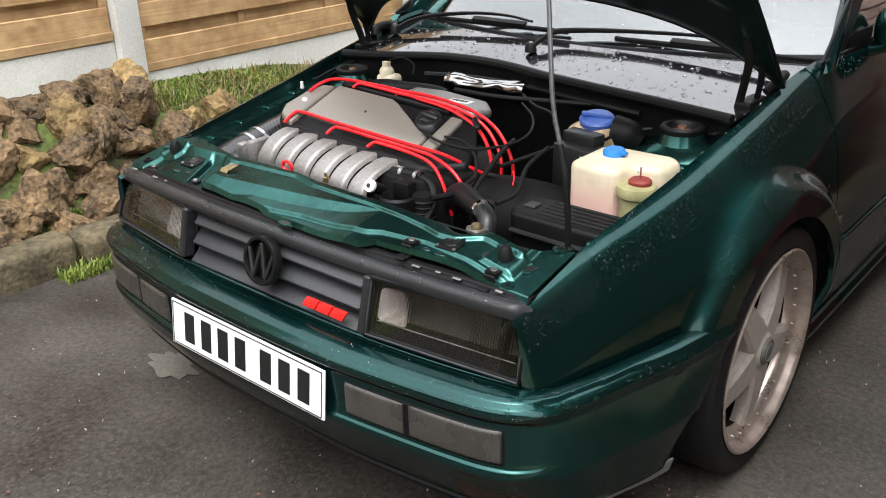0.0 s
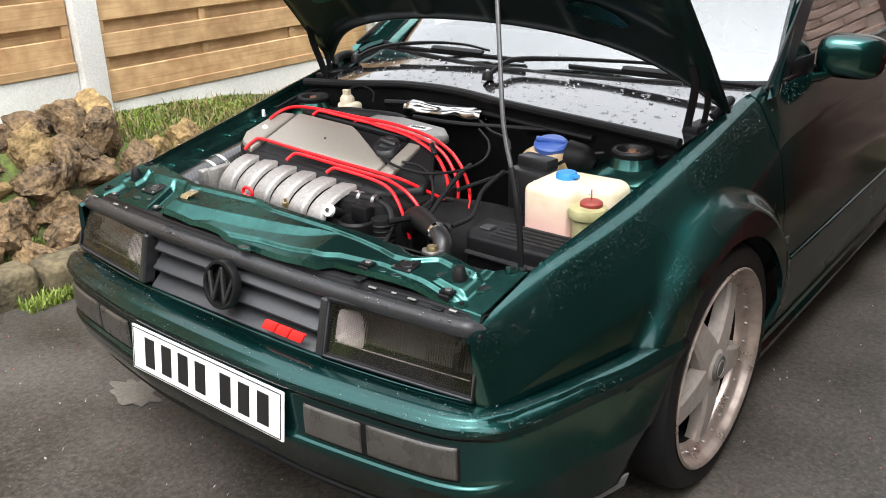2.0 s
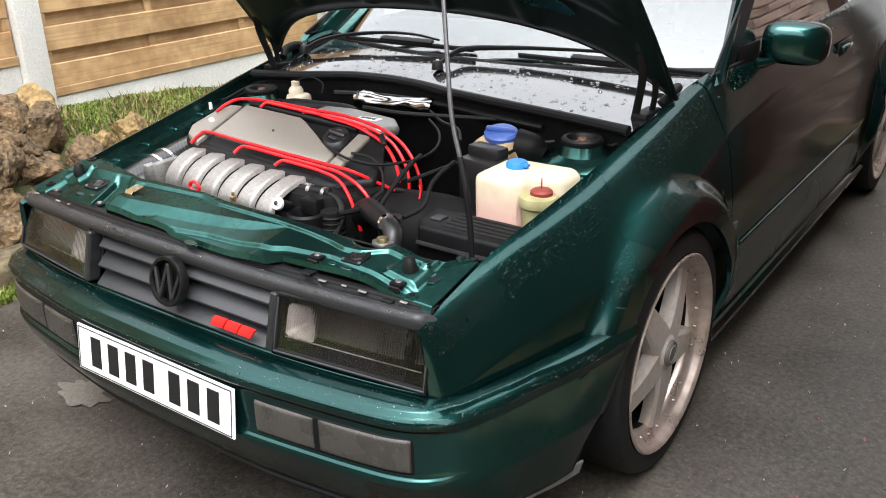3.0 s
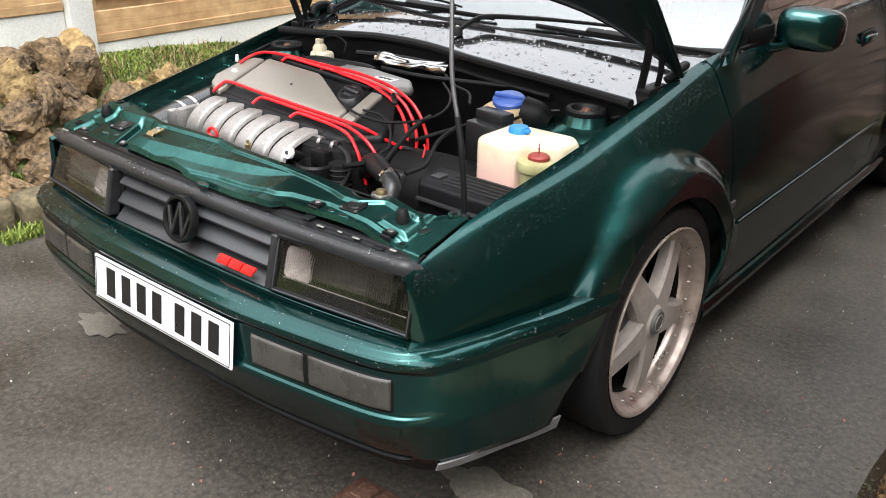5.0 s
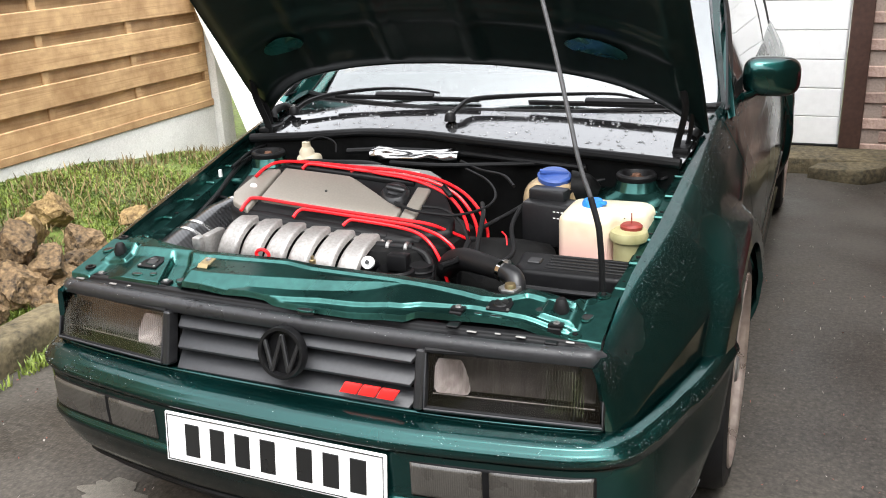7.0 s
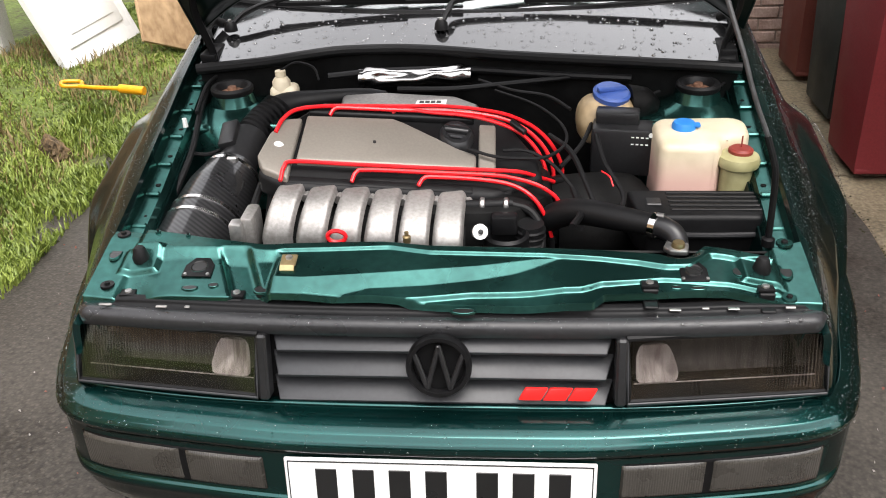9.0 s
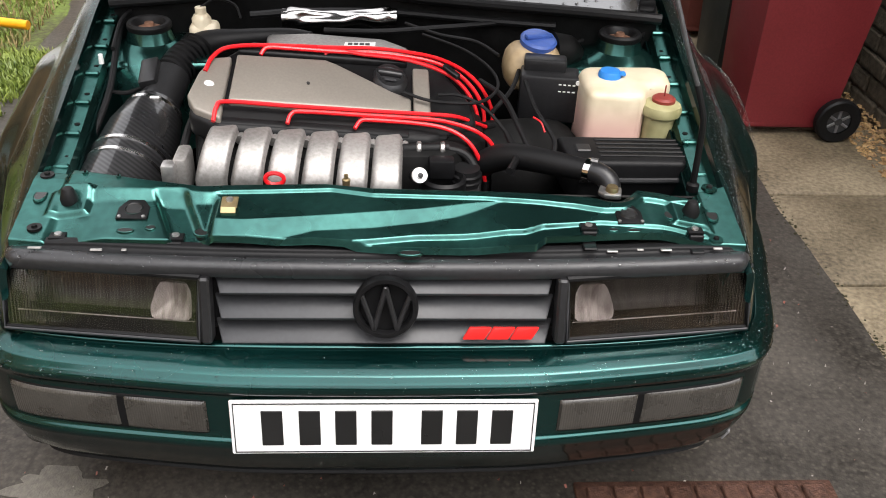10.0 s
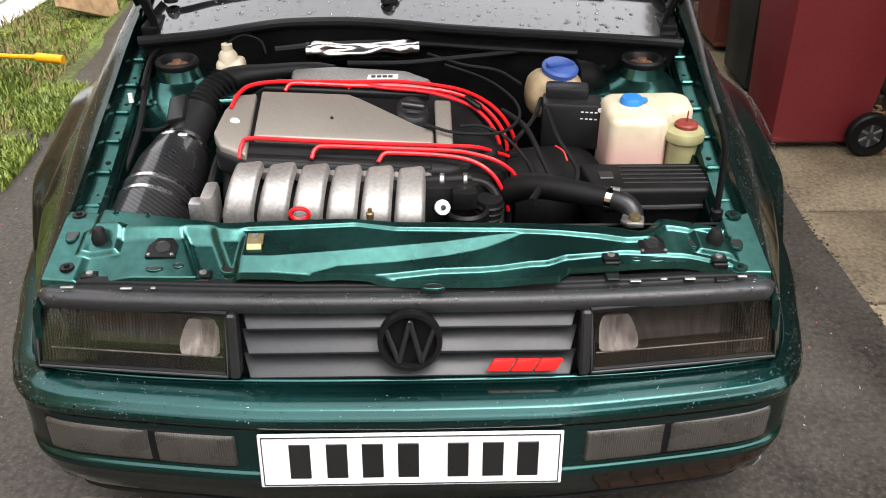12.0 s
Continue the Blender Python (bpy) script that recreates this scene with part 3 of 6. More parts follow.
def blades(name, count, region, material, hmin, hmax, label, seed, clump=2.5):
    """Many thin bent blades as one mesh."""
    rng = random.Random(seed)
    vs, fs = [], []
    while len(fs) < count * 2:
        x, y = rng.uniform(region[0], region[1]), rng.uniform(region[2], region[3])
        if noise.noise((x * clump, y * clump, seed)) < rng.uniform(-0.45, 0.25):
            continue
        z = ground_height(x, y) - 0.01
        h, a = rng.uniform(hmin, hmax), rng.uniform(0, 6.283)
        lean, w = rng.uniform(0.1, 0.9) * h, rng.uniform(0.002, 0.004)
        dx, dy, px, py = math.cos(a), math.sin(a), -math.sin(a) * w, math.cos(a) * w
        b = len(vs)
        vs += [(x - px, y - py, z), (x + px, y + py, z), (x + dx * lean * 0.4 + px, y + dy * lean * 0.4 + py, z + h * 0.65),
               (x + dx * lean * 0.4 - px, y + dy * lean * 0.4 - py, z + h * 0.65), (x + dx * lean, y + dy * lean, z + h)]
        fs += [(b, b + 1, b + 2, b + 3), (b + 3, b + 2, b + 4)]
    tagged(made(name, vs, fs, material, smooth=0), label, "grass", kind="stuff")


blades("grass", 110000, (-2.6, -1.66, 1.0, 4.6), GRASS, 0.008, 0.026, "wet green grass on the bank by the fence", 3)
blades("dry_grass", 3500, (-2.55, -1.64, 1.15, 3.6), STRAW, 0.02, 0.08, "straw-coloured dead grass among the green", 5)
blades("grass_tufts", 16000, (-1.86, -1.47, 0.30, 2.7), GRASS, 0.02, 0.060, "small grass tufts along the kerb stones", 8, 4)


# the garage, its door and the brick wall beside it
GY, GZ = 4.36, 0.09
ob = part("threshold", rbox(3.2, 0.62, 0.14, 0.02, 2), KERBSTONE)
ob.location = (-0.2, GY - 0.02, GZ - 0.07)
tagged(ob, "broken concrete threshold before the garage door", "threshold", kind="structure")


def garage_door():
    d = thing("door_1", (-0.13, GY, GZ), 0, "closed white panelled garage door with horizontal ribs", "garage door")
    d["kind"] = "structure"
    part("backing", rbox(2.4, 0.02, 2.1, 0.002, 1, pose(0, 0.02, 1.05)), PVC, d)
    h = 0.166
    for k in range(12):
        part("panel", rbox(2.38, 0.022, h - 0.005, 0.002, 1, pose(0, 0.0, 0.012 + h * (k + 0.5))), PVC, d)
    part("bottom_seal", rbox(2.4, 0.03, 0.012, 0.002, 1, pose(0, 0.0, 0.006)), RUBBER, d)
    for sx in (-1, 1):
        part("jamb", rbox(0.115, 0.09, 2.2, 0.004, 1, pose(sx * 1.260, 0.0, 1.1)), BROWN_PAINT, d)
    part("lintel", rbox(2.63, 0.09, 0.10, 0.004, 1, pose(0, 0.0, 2.16)), BROWN_PAINT, d)


garage_door()


def course_wall(name, label, origin, rz, length, height, bl, bh, gap, material, seed, depth=0.10, ragged=0.0, limit=300):
    """Courses of separate blocks before a mortar core."""
    w = thing(name, origin, rz, label, "wall")
    w["kind"] = "structure"
    part("mortar_core", rbox(length, depth - 0.012, height, 0.002, 1, pose(length / 2, depth / 2 + 0.006, height / 2)), MORTAR if ragged else PINK_MORTAR, w)
    rng = random.Random(seed)
    shapes = []
    for k in range(6):
        bm = rbox(bl - gap, depth, bh - gap, 0.005 + ragged, 2 if ragged else 1)
        for v in bm.verts:
            v.co += Vector((noise.noise(v.co * 14 + Vector((k, 0, 0))), noise.noise(v.co * 14 + Vector((0, k, 0))), noise.noise(v.co * 14 + Vector((0, 0, k))))) * (0.002 + ragged * 0.6)
        me = bpy.data.meshes.new("block")
        bm.to_mesh(me)
        bm.free()
        me.materials.append(material)
        shapes.append(me)
    n = 0
    for row in range(int(height / bh)):
        x = bl / 2 if row % 2 else 0.0
        x += bl / 2
        while x < length - bl / 4 and n < limit:
            o = new("brick" if not ragged else "stone_block", rng.choice(shapes))
            o.parent = w
            o.location = (x, depth / 2 - rng.uniform(0, 0.003 + ragged), bh * (row + 0.5))
            x += bl
            n += 1
    return w


course_wall("wall_garage", "pink and brown brick wall beside the garage", (1.165, GY - 0.03, LOW), 0, 1.6, 2.6, 0.225, 0.075, 0.011, BRICK, 2)
course_wall("wall_right", "grey-brown coursed stone boundary wall", (2.30, 5.0, LOW), -90, 5.2, 1.3, 0.26, 0.10, 0.010, STONE, 6, 0.16, 0.007)


def upper_wall():
    """The same coursed stone above, joined into one mesh."""
    vs, fs = [], []
    rng = random.Random(9)
    for row in range(34):
        y = -0.2 + (0.13 if row % 2 else 0)
        while y < 6.0:
            z, d = LOW + 1.30 + 0.10 * row, rng.uniform(0, 0.010)
            b = len(vs)
            for dx, e in ((0.0, 0.007), (0.02, 0.0)):
                vs += [(2.285 - d + dx, y + e, z + e), (2.285 - d + dx, y + 0.250 - e, z + e), (2.285 - d + dx, y + 0.250 - e, z + 0.090 - e), (2.285 - d + dx, y + e, z + 0.090 - e)]
            fs += [(b, b + 3, b + 2, b + 1)] + [(b + k, b + (k + 1) % 4, b + 4 + (k + 1) % 4, b + 4 + k) for k in range(4)]
            y += 0.26
    w = made("wall_right_upper", vs, fs, STONE, smooth=0)
    tagged(w, "grey-brown coursed stone house wall above", "wall", kind="structure")
    part("core", rbox(0.2, 6.2, 3.4, 0.01, 1, pose(2.398, 2.9, LOW + 1.3 + 1.7)), MORTAR, w)


upper_wall()


def plain_wall(name, at, size, material, label):
    ob = part(name, rbox(*size, 0.02, 1), material)
    ob.location = at
    tagged(ob, label, "wall", kind="structure")


# unseen walls added all round to block low skylight and darken reflections
plain_wall("wall_behind", (0, -9.0, 1.6), (22, 0.3, 4.4), STONE, "unseen plain stone wall added behind the drive to block low skylight")
plain_wall("blocker_wall_left", (-11, 0, 2.2), (0.3, 22, 5.2), GREEN_HOUSE, "unseen plain rendered wall added beyond the fence to block low skylight")
plain_wall("blocker_wall_rear", (-4.5, 12, 2.2), (12, 0.3, 5.2), GREEN_HOUSE, "unseen plain rendered wall added beyond the garden to block low skylight")
plain_wall("wall_right_front", (6.5, -5.2, 1.6), (8.4, 0.3, 4.4), STONE, "unseen plain stone wall added beside the drive to block low skylight")
ob = part("garage_wall_above", rbox(4.6, 0.2, 0.3, 0.01, 1), BRICK)
ob.location = (0.3, GY + 0.16, 2.42)
tagged(ob, "brick wall above the garage door", "wall", kind="structure")


CONCRETE_HUB = mat("grey_hub_plastic", (0.14, 0.14, 0.14), 0.5)


def wheelie_bin(at, rz, body_material, label):
    b = thing("wheelie_bin", at, rz, label, "wheelie bin", "wheelie bins")
    def body(u, v):
        a = u * 2 * math.pi
        s = 0.78 + 0.22 * v
        c, d = math.cos(a), math.sin(a)
        k = max(abs(c), abs(d)) ** 0.86
        return (0.235 * s * c / k, 0.27 * s * d / k + 0.02 * v, 0.05 + 0.90 * v)
    vs, fs = grid(body, 48, 8, wrap=True)
    made("body", vs, fs, body_material, b)
    part("base", rbox(0.36, 0.40, 0.03, 0.01, 2, pose(0, 0, 0.05)), body_material, b)
    part("rim", rbox(0.50, 0.58, 0.05, 0.015, 2, pose(0, 0.02, 0.955)), body_material, b)
    part("lid", rbox(0.51, 0.60, 0.06, 0.025, 3, pose(0, 0.02, 1.00, 4)), body_material, b)
    part("handle", tube([(-0.2, 0.30, 0.95), (-0.2, 0.38, 0.98), (0.2, 0.38, 0.98), (0.2, 0.30, 0.95)], 0.014), body_material, b)
    part("axle", tube([(-0.25, 0.20, 0.10), (0.25, 0.20, 0.10)], 0.011, 8), STEEL, b)
    for sx in (-1, 1):
        w = part("wheel", lathe([(0.055, -0.022), (0.092, -0.024), (0.100, -0.015), (0.100, 0.015), (0.092, 0.024), (0.055, 0.022)], 28,
                                pose(sx * 0.235, 0.20, 0.10, 0, 90, 0)), RUBBER, b)
        part("hub", lathe([(0, 0.016), (0.016, 0.018), (0.020, 0.010), (0.056, 0.010), (0.056, -0.010), (0, -0.010)], 20, pose(sx * 0.235, 0.20, 0.10, 0, 90, 0)), GREY_SLAT, w)
        for q in range(6):
            part("rib", rbox(0.008, 0.012, 0.040, 0.002, 1, pose(sx * 0.235, 0.20, 0.10, q * 60, 0, 0) @ pose(sx * 0.012, 0, 0.034)), CONCRETE_HUB, w)


wheelie_bin((1.78, 2.62, LOW + 0.04), -90, BIN_RED, "maroon plastic wheelie bin on paving slabs")
wheelie_bin((1.86, 3.25, LOW + 0.04), -90, BIN_BLACK, "black-green plastic wheelie bin behind the maroon one")
wheelie_bin((1.88, 3.88, LOW + 0.04), -90, BIN_BROWN, "brown-red plastic wheelie bin near the garage")


def white_door():
    d = thing("leaning_door", (-2.13, 3.12, 0.06), 0, "old white panelled door leaning on the fence end", "door")
    m = pose(0, 0, 0, 0, 0, 84) @ pose(0, 0, 0, -22, 0, 0)
    part("panel", rbox(0.76, 0.04, 1.95, 0.004, 1, m @ pose(0.38, 0, 0.975)), PVC, d)
    for z in (0.42, 1.35):
        part("moulding", rbox(0.56, 0.018, 0.62, 0.006, 2, m @ pose(0.38, -0.024, z)), PVC, d)
        part("inset", rbox(0.44, 0.012, 0.50, 0.005, 2, m @ pose(0.38, -0.034, z)), PVC, d)
    part("slot_trim", rbox(0.28, 0.012, 0.022, 0.003, 1, m @ pose(0.38, -0.046, 0.42)), STEEL, d)


white_door()
ob = part("plywood_board", rbox(0.5, 0.018, 1.3, 0.003, 1), PLY)
ob.matrix_world = pose(-1.86, 3.90, 0.62, -20, 24, 70)
tagged(ob, "weathered brown plywood board leaning behind the car", "board")


def yellow_tool():
    t = thing("yellow_hose_handle", (-1.735, 2.655, 0.0), 0, "orange-yellow plastic tool handle lying on the grass", "tool")
    p = part("tube", tube([(-0.13, 0.035, 0.16), (-0.04, 0.015, 0.16), (0.09, 0, 0.16)], 0.010), YELLOW, t)
    part("grip", tube([(0.08, 0, 0.16), (0.20, -0.02, 0.155)], 0.020, 14), YELLOW, t)
    part("loop", tube([(-0.13, 0.035, 0.16), (-0.19, 0.01, 0.17), (-0.22, 0.07, 0.17), (-0.15, 0.10, 0.16), (-0.12, 0.04, 0.16)], 0.009), YELLOW, t)


yellow_tool()


def drain_cover():
    d = thing("drain_cover", (0.70, 0.07, 0.004), 0, "rusty ribbed iron drain cover set in the asphalt", "drain cover")
    part("frame", rbox(0.58, 0.30, 0.012, 0.006, 2), IRON, d)
    for k in range(9):
        for j in range(4):
            part("rib", rbox(0.050, 0.052, 0.010, 0.003, 1, pose(-0.24 + 0.06 * k, -0.105 + 0.07 * j, 0.008, 0, 0, 0 if (k + j) % 2 else 90)), IRON, d)


drain_cover()


def stain(at, sx, sy, seed, label):
    vs, n = [(0, 0, 0.0)], 40
    for k in range(n):
        a = 2 * math.pi * k / n
        r = 1 + 0.45 * noise.noise((math.cos(a) * 2 + seed, math.sin(a) * 2, seed)) + 0.15 * noise.noise((math.cos(a) * 7, math.sin(a) * 7, seed))
        vs.append((sx * r * math.cos(a), sy * r * math.sin(a), 0))
    ob = made("dried_stain", vs, [(0, 1 + k, 1 + (k + 1) % n) for k in range(n)], PALE_SPILL)
    ob.location = (at[0], at[1], 0.0055)
    tagged(ob, label, "stain", "dried stains")


stain((-0.70, 0.22), 0.10, 0.06, 2, "pale dried cement stain on the asphalt")
stain((0.66, 0.37), 0.13, 0.06, 5, "pale grey patch on the asphalt before the bumper")


def litter(name, count, region, z, size, material, label, seed):
    rng = random.Random(seed)
    vs, fs = [], []
    for _ in range(count):
        x, y = rng.uniform(*region[:2]), rng.uniform(*region[2:])
        s, a = rng.uniform(*size), rng.uniform(0, 6.28)
        b = len(vs)
        for k in range(4):
            q = a + k * 1.5708
            vs.append((x + math.cos(q) * s * (1 if k % 2 else 0.6), y + math.sin(q) * s, z + rng.uniform(0.002, 0.012)))
        vs.append((x, y, z + s * 0.7 + 0.004))
        fs += [(b + k, b + (k + 1) % 4, b + 4) for k in range(4)]
    tagged(made(name, vs, fs, material, smooth=0), label, "litter", kind="stuff")


litter("red_grit", 520, (-1.5, 1.25, -1.2, 2.6), 0, (0.002, 0.005), mat("red_grit", (0.21, 0.075, 0.055), 0.7), "small reddish brick crumbs on the asphalt", 1)
litter("pale_grit", 900, (-1.5, 1.25, -1.2, 4.0), 0, (0.0015, 0.004), mat("pale_grit", (0.28, 0.26, 0.235), 0.6), "small pale stones on the asphalt", 2)
litter("fallen_leaves", 1500, (2.06, 2.32, 0.6, 3.4), LOW + 0.035, (0.008, 0.022), mat("dry_leaves", (0.22, 0.10, 0.035), 0.6, 0, 0.5, 60, color2=(0.46, 0.30, 0.13), big=20), "dry brown leaves along the foot of the stone wall", 14)
litter("leaf_litter", 2600, (1.30, 1.56, -0.6, 4.0), LOW, (0.008, 0.020), mat("brown_leaves", (0.14, 0.07, 0.028), 0.6, 0, 0.5, 60, color2=(0.28, 0.17, 0.075), big=20), "brown leaves and gravel in the low strip beside the drive", 3)


def edge_moss():
    """Moss, crumbs and dead leaves clinging along the broken edge of the drive."""
    rng = random.Random(21)
    vs, fs = [], []
    for _ in range(5000):
        y = rng.uniform(-1.0, 4.0)
        if noise.noise((y * 4, 3, 1)) < rng.uniform(-0.5, 0.2):
            continue
        x, z = 1.33 + rng.gauss(0, 0.012), -abs(rng.gauss(0, 0.05)) + 0.004
        s = rng.uniform(0.002, 0.006)
        b = len(vs)
        for k in range(5):
            q = k * 1.2566 + rng.uniform(-.4, .4)
            vs.append((x + math.cos(q) * s, y + math.sin(q) * s, z))
        vs.append((x + rng.uniform(-.3, .3) * s, y, z + s * rng.uniform(.5, 1.0)))
        fs += [(b + k, b + (k + 1) % 5, b + 5) for k in range(5)]
    tagged(made("edge_moss", vs, fs, mat("moss", (0.020, 0.022, 0.008), 0.9, 0, 0.5, 60, color2=(0.06, 0.055, 0.025), big=9), smooth=0), "moss and crumbs along the broken drive edge", "moss", kind="stuff")


edge_moss()


def broken_step():
    """The broken end of the concrete threshold, tipped into the drive."""
    poly = [(0.92, 3.94), (1.05, 3.88), (1.20, 3.84), (1.30, 3.93), (1.36, 4.05), (1.33, 4.30), (1.02, 4.14)]
    bm = prism(poly, -0.03, 0.075, 0.010, 2)
    for v in bm.verts:
        v.co.z += (0.06 * (v.co.x - 1.1) if v.co.z > 0.02 else 0) + 0.012 * noise.noise(v.co * 12)
    tagged(part("broken_step", bm, KERBSTONE), "broken lump of concrete step before the garage", "step")


broken_step()


# ---- the car: outer body ----
car = thing("car", (0, 0, 0), 0, "wet dark green metallic coupe with its bonnet propped open", "car")
EDGE = [(.12, .630, .640), (.15, .629, .648), (.2, .627, .664), (.3, .628, .690), (.4, .631, .713), (.5, .638, .730), (.6, .645, .748), (.7, .651, .767),
        (.8, .657, .787), (.9, .663, .808), (1.0, .668, .827), (1.1, .670, .848), (1.2, .675, .868), (1.3, .688, .884), (1.6, .705, .893),
        (2.6, .702, .905), (3.2, .690, .915), (3.95, .62, .90)]
HALF = [(-.05, .600), (.118, .640), (.122, .648), (.130, .655), (.145, .663), (.17, .673), (.2, .684), (.3, .712), (.4, .742), (.5, .767), (.64, .793), (.87, .803), (1.3, .805), (3.2, .805), (3.6, .79), (3.95, .70)]
FLANK = [(.12, .765), (.2, .785), (.3, .800), (.40, .811), (.45, .814), (.47, .812), (.6, .803), (.7, .785), (.78, .762), (.86, .732), (.95, .69)]
AXLES = ((.853, .305), (3.330, .305))
ARCH = 0.324


def flank_base(y, z):
    return lerp_table(FLANK, z)[0] + lerp_table(HALF, y)[0] - .803


def flare(y, z):
    """The wheel arches stand proud of the flank with a rounded crest."""
    return sum(0.034 * (1 - step(.378, .428, math.hypot(y - yc, z - zc))) * step(.20, .36, z) for yc, zc in AXLES)


def flank_x(y, z):
    return flank_base(y, z) + flare(y, z)


def low_z(y):
    z = 0.47 if y < .60 else 0.165
    for yc, zc in AXLES:
        if abs(y - yc) < ARCH:
            z = max(z, zc + math.sqrt(ARCH * ARCH - (y - yc) ** 2))
    return z


# a nearly flat strip beside the shut line, then a long steep fall
SHOULDER = smooth_path([(0, 0, 0), (.16, 0, .045), (.32, 0, .13), (.46, 0, .28), (.64, 0, .50), (.84, 0, .76), (.95, 0, .90), (1, 0, 1)], 4)


def side_point(y, v):
    ex, ez = lerp_table(EDGE, y)
    drop = .145
    za = ez - drop
    if v <= 0.4:
        xs = flank_base(y, za)
        wide = xs - ex
        k = v / .4 * (len(SHOULDER) - 1)
        i = min(int(k), len(SHOULDER) - 2)
        dx, _, dz = SHOULDER[i].lerp(SHOULDER[i + 1], k - i)
        return (ex + wide * dx + flare(y, ez - drop * dz), y, ez - drop * dz)
    z = za + (low_z(y) - za) * (v - 0.4) / 0.6
    return (flank_x(y, z), y, z)


def side_panel(name, y0, y1, n, label, sx):
    vs, fs = grid(lambda u, v: (lambda q: (sx * q[0], q[1], q[2]))(side_point(y0 + (y1 - y0) * u, v)), n, 50, flip=sx > 0)
    return made(name, vs, fs, PAINT, car, label, smooth=50, thick=0.012)


for sx in (1, -1):
    fender = side_panel("fender", .118, 1.232, 150, "wet green front fender with flared wheel arch", sx)
    door = side_panel("door", 1.238, 2.70, 30, "green door with side mirror", sx)
    quarter = side_panel("quarter_panel", 2.706, 3.95, 60, "", sx)
    # the waist moulding and side badge
    bm = tube([(sx * (flank_base(y, .435) + .002), y, .435) for y in (1.30, 1.6, 2.0, 2.4, 2.69)], .0055, 8, 4)
    part("waist_moulding", bm, PAINT, door)
    part("badge", rbox(.006, .050, .022, .002, 1, pose(sx * (flank_x(1.21, .50) + .001), 1.205, .515)), GREY_SLAT, fender, "small dark side badge")
    # handle
    hx = sx * (flank_x(2.50, .77) + .006)
    part("handle_recess", rbox(.010, .19, .055, .006, 2, pose(hx - sx * .006, 2.49, .775)), BLACK, door)
    part("handle", rbox(.022, .12, .026, .008, 2, pose(hx + sx * .004, 2.47, .778)), PAINT, door)
    # sill skirt, bowed under the door
    bm = tube([(sx * (flank_x(y, .20) - .012), y, .185) for y in (1.19, 1.6, 2.2, 2.8, 3.02)], .030, 10, 4, flat=1.0)
    part("sill_skirt", bm, PAINT, car)
    # wheel housings
    for yc, zc in AXLES:
        vs, fs = grid(lambda u, v: (sx * (.80 - .30 * v), yc + (ARCH + .004) * math.cos(math.pi * u), zc - .02 + (ARCH + .004) * math.sin(math.pi * u)), 24, 2, flip=sx < 0)
        made("wheel_housing", vs, fs, RUBBER, car, "black wheel arch liner")
    # mirror
    def shell(u, v):
        a, b = u * 2 * math.pi, (v - .5) * math.pi
        cx = math.copysign(abs(math.cos(b)) ** .6, math.cos(b))
        px = math.copysign(abs(math.cos(a)) ** .6, math.cos(a)) * cx
        pz = math.copysign(abs(math.sin(a)) ** .6, math.sin(a)) * cx
        py = math.copysign(abs(math.sin(b)) ** .8, math.sin(b))
        return (sx * (.804 + .084 * px), 1.675 + .062 * py + .03 * px, .915 + .061 * pz - .006 * px)
    vs, fs = grid(shell, 32, 18, flip=sx < 0, wrap=True)
    mirror = made("side_mirror", vs, fs, PAINT, door, "green side mirror housing", smooth=60)
    part("mirror_arm", tube([(sx * .722, 1.575, .862), (sx * .748, 1.610, .866), (sx * .780, 1.660, .880)], [.020, .018, .017], 12, 4, flat=.7), PAINT, door)
    part("mirror_base", prism([(sx * .716, 1.44), (sx * .726, 1.60), (sx * .716, 1.62)], .872, .93, .006, 2), BLACK, door)
    part("mirror_glass", rbox(.115, .004, .070, .012, 2, pose(sx * .804, 1.734, .915, 0, 0, 10 * sx)), CHROME, mirror)

# glasshouse
BASE = lambda s: (.705 * s, 1.235 + .155 * abs(s) ** 2.2, .862 + .012 * abs(s) ** 2)
TOP = lambda s: (.555 * s, 1.90 + .13 * s * s, 1.262 - .03 * s * s)


def screen(u, v):
    s = 2 * u - 1
    b, t = BASE(s), TOP(s)
    q = [b[i] + (t[i] - b[i]) * v for i in range(3)]
    return (q[0], q[1] - .035 * math.sin(math.pi * v) * (1 - s * s * .4), q[2] + .018 * math.sin(math.pi * v))


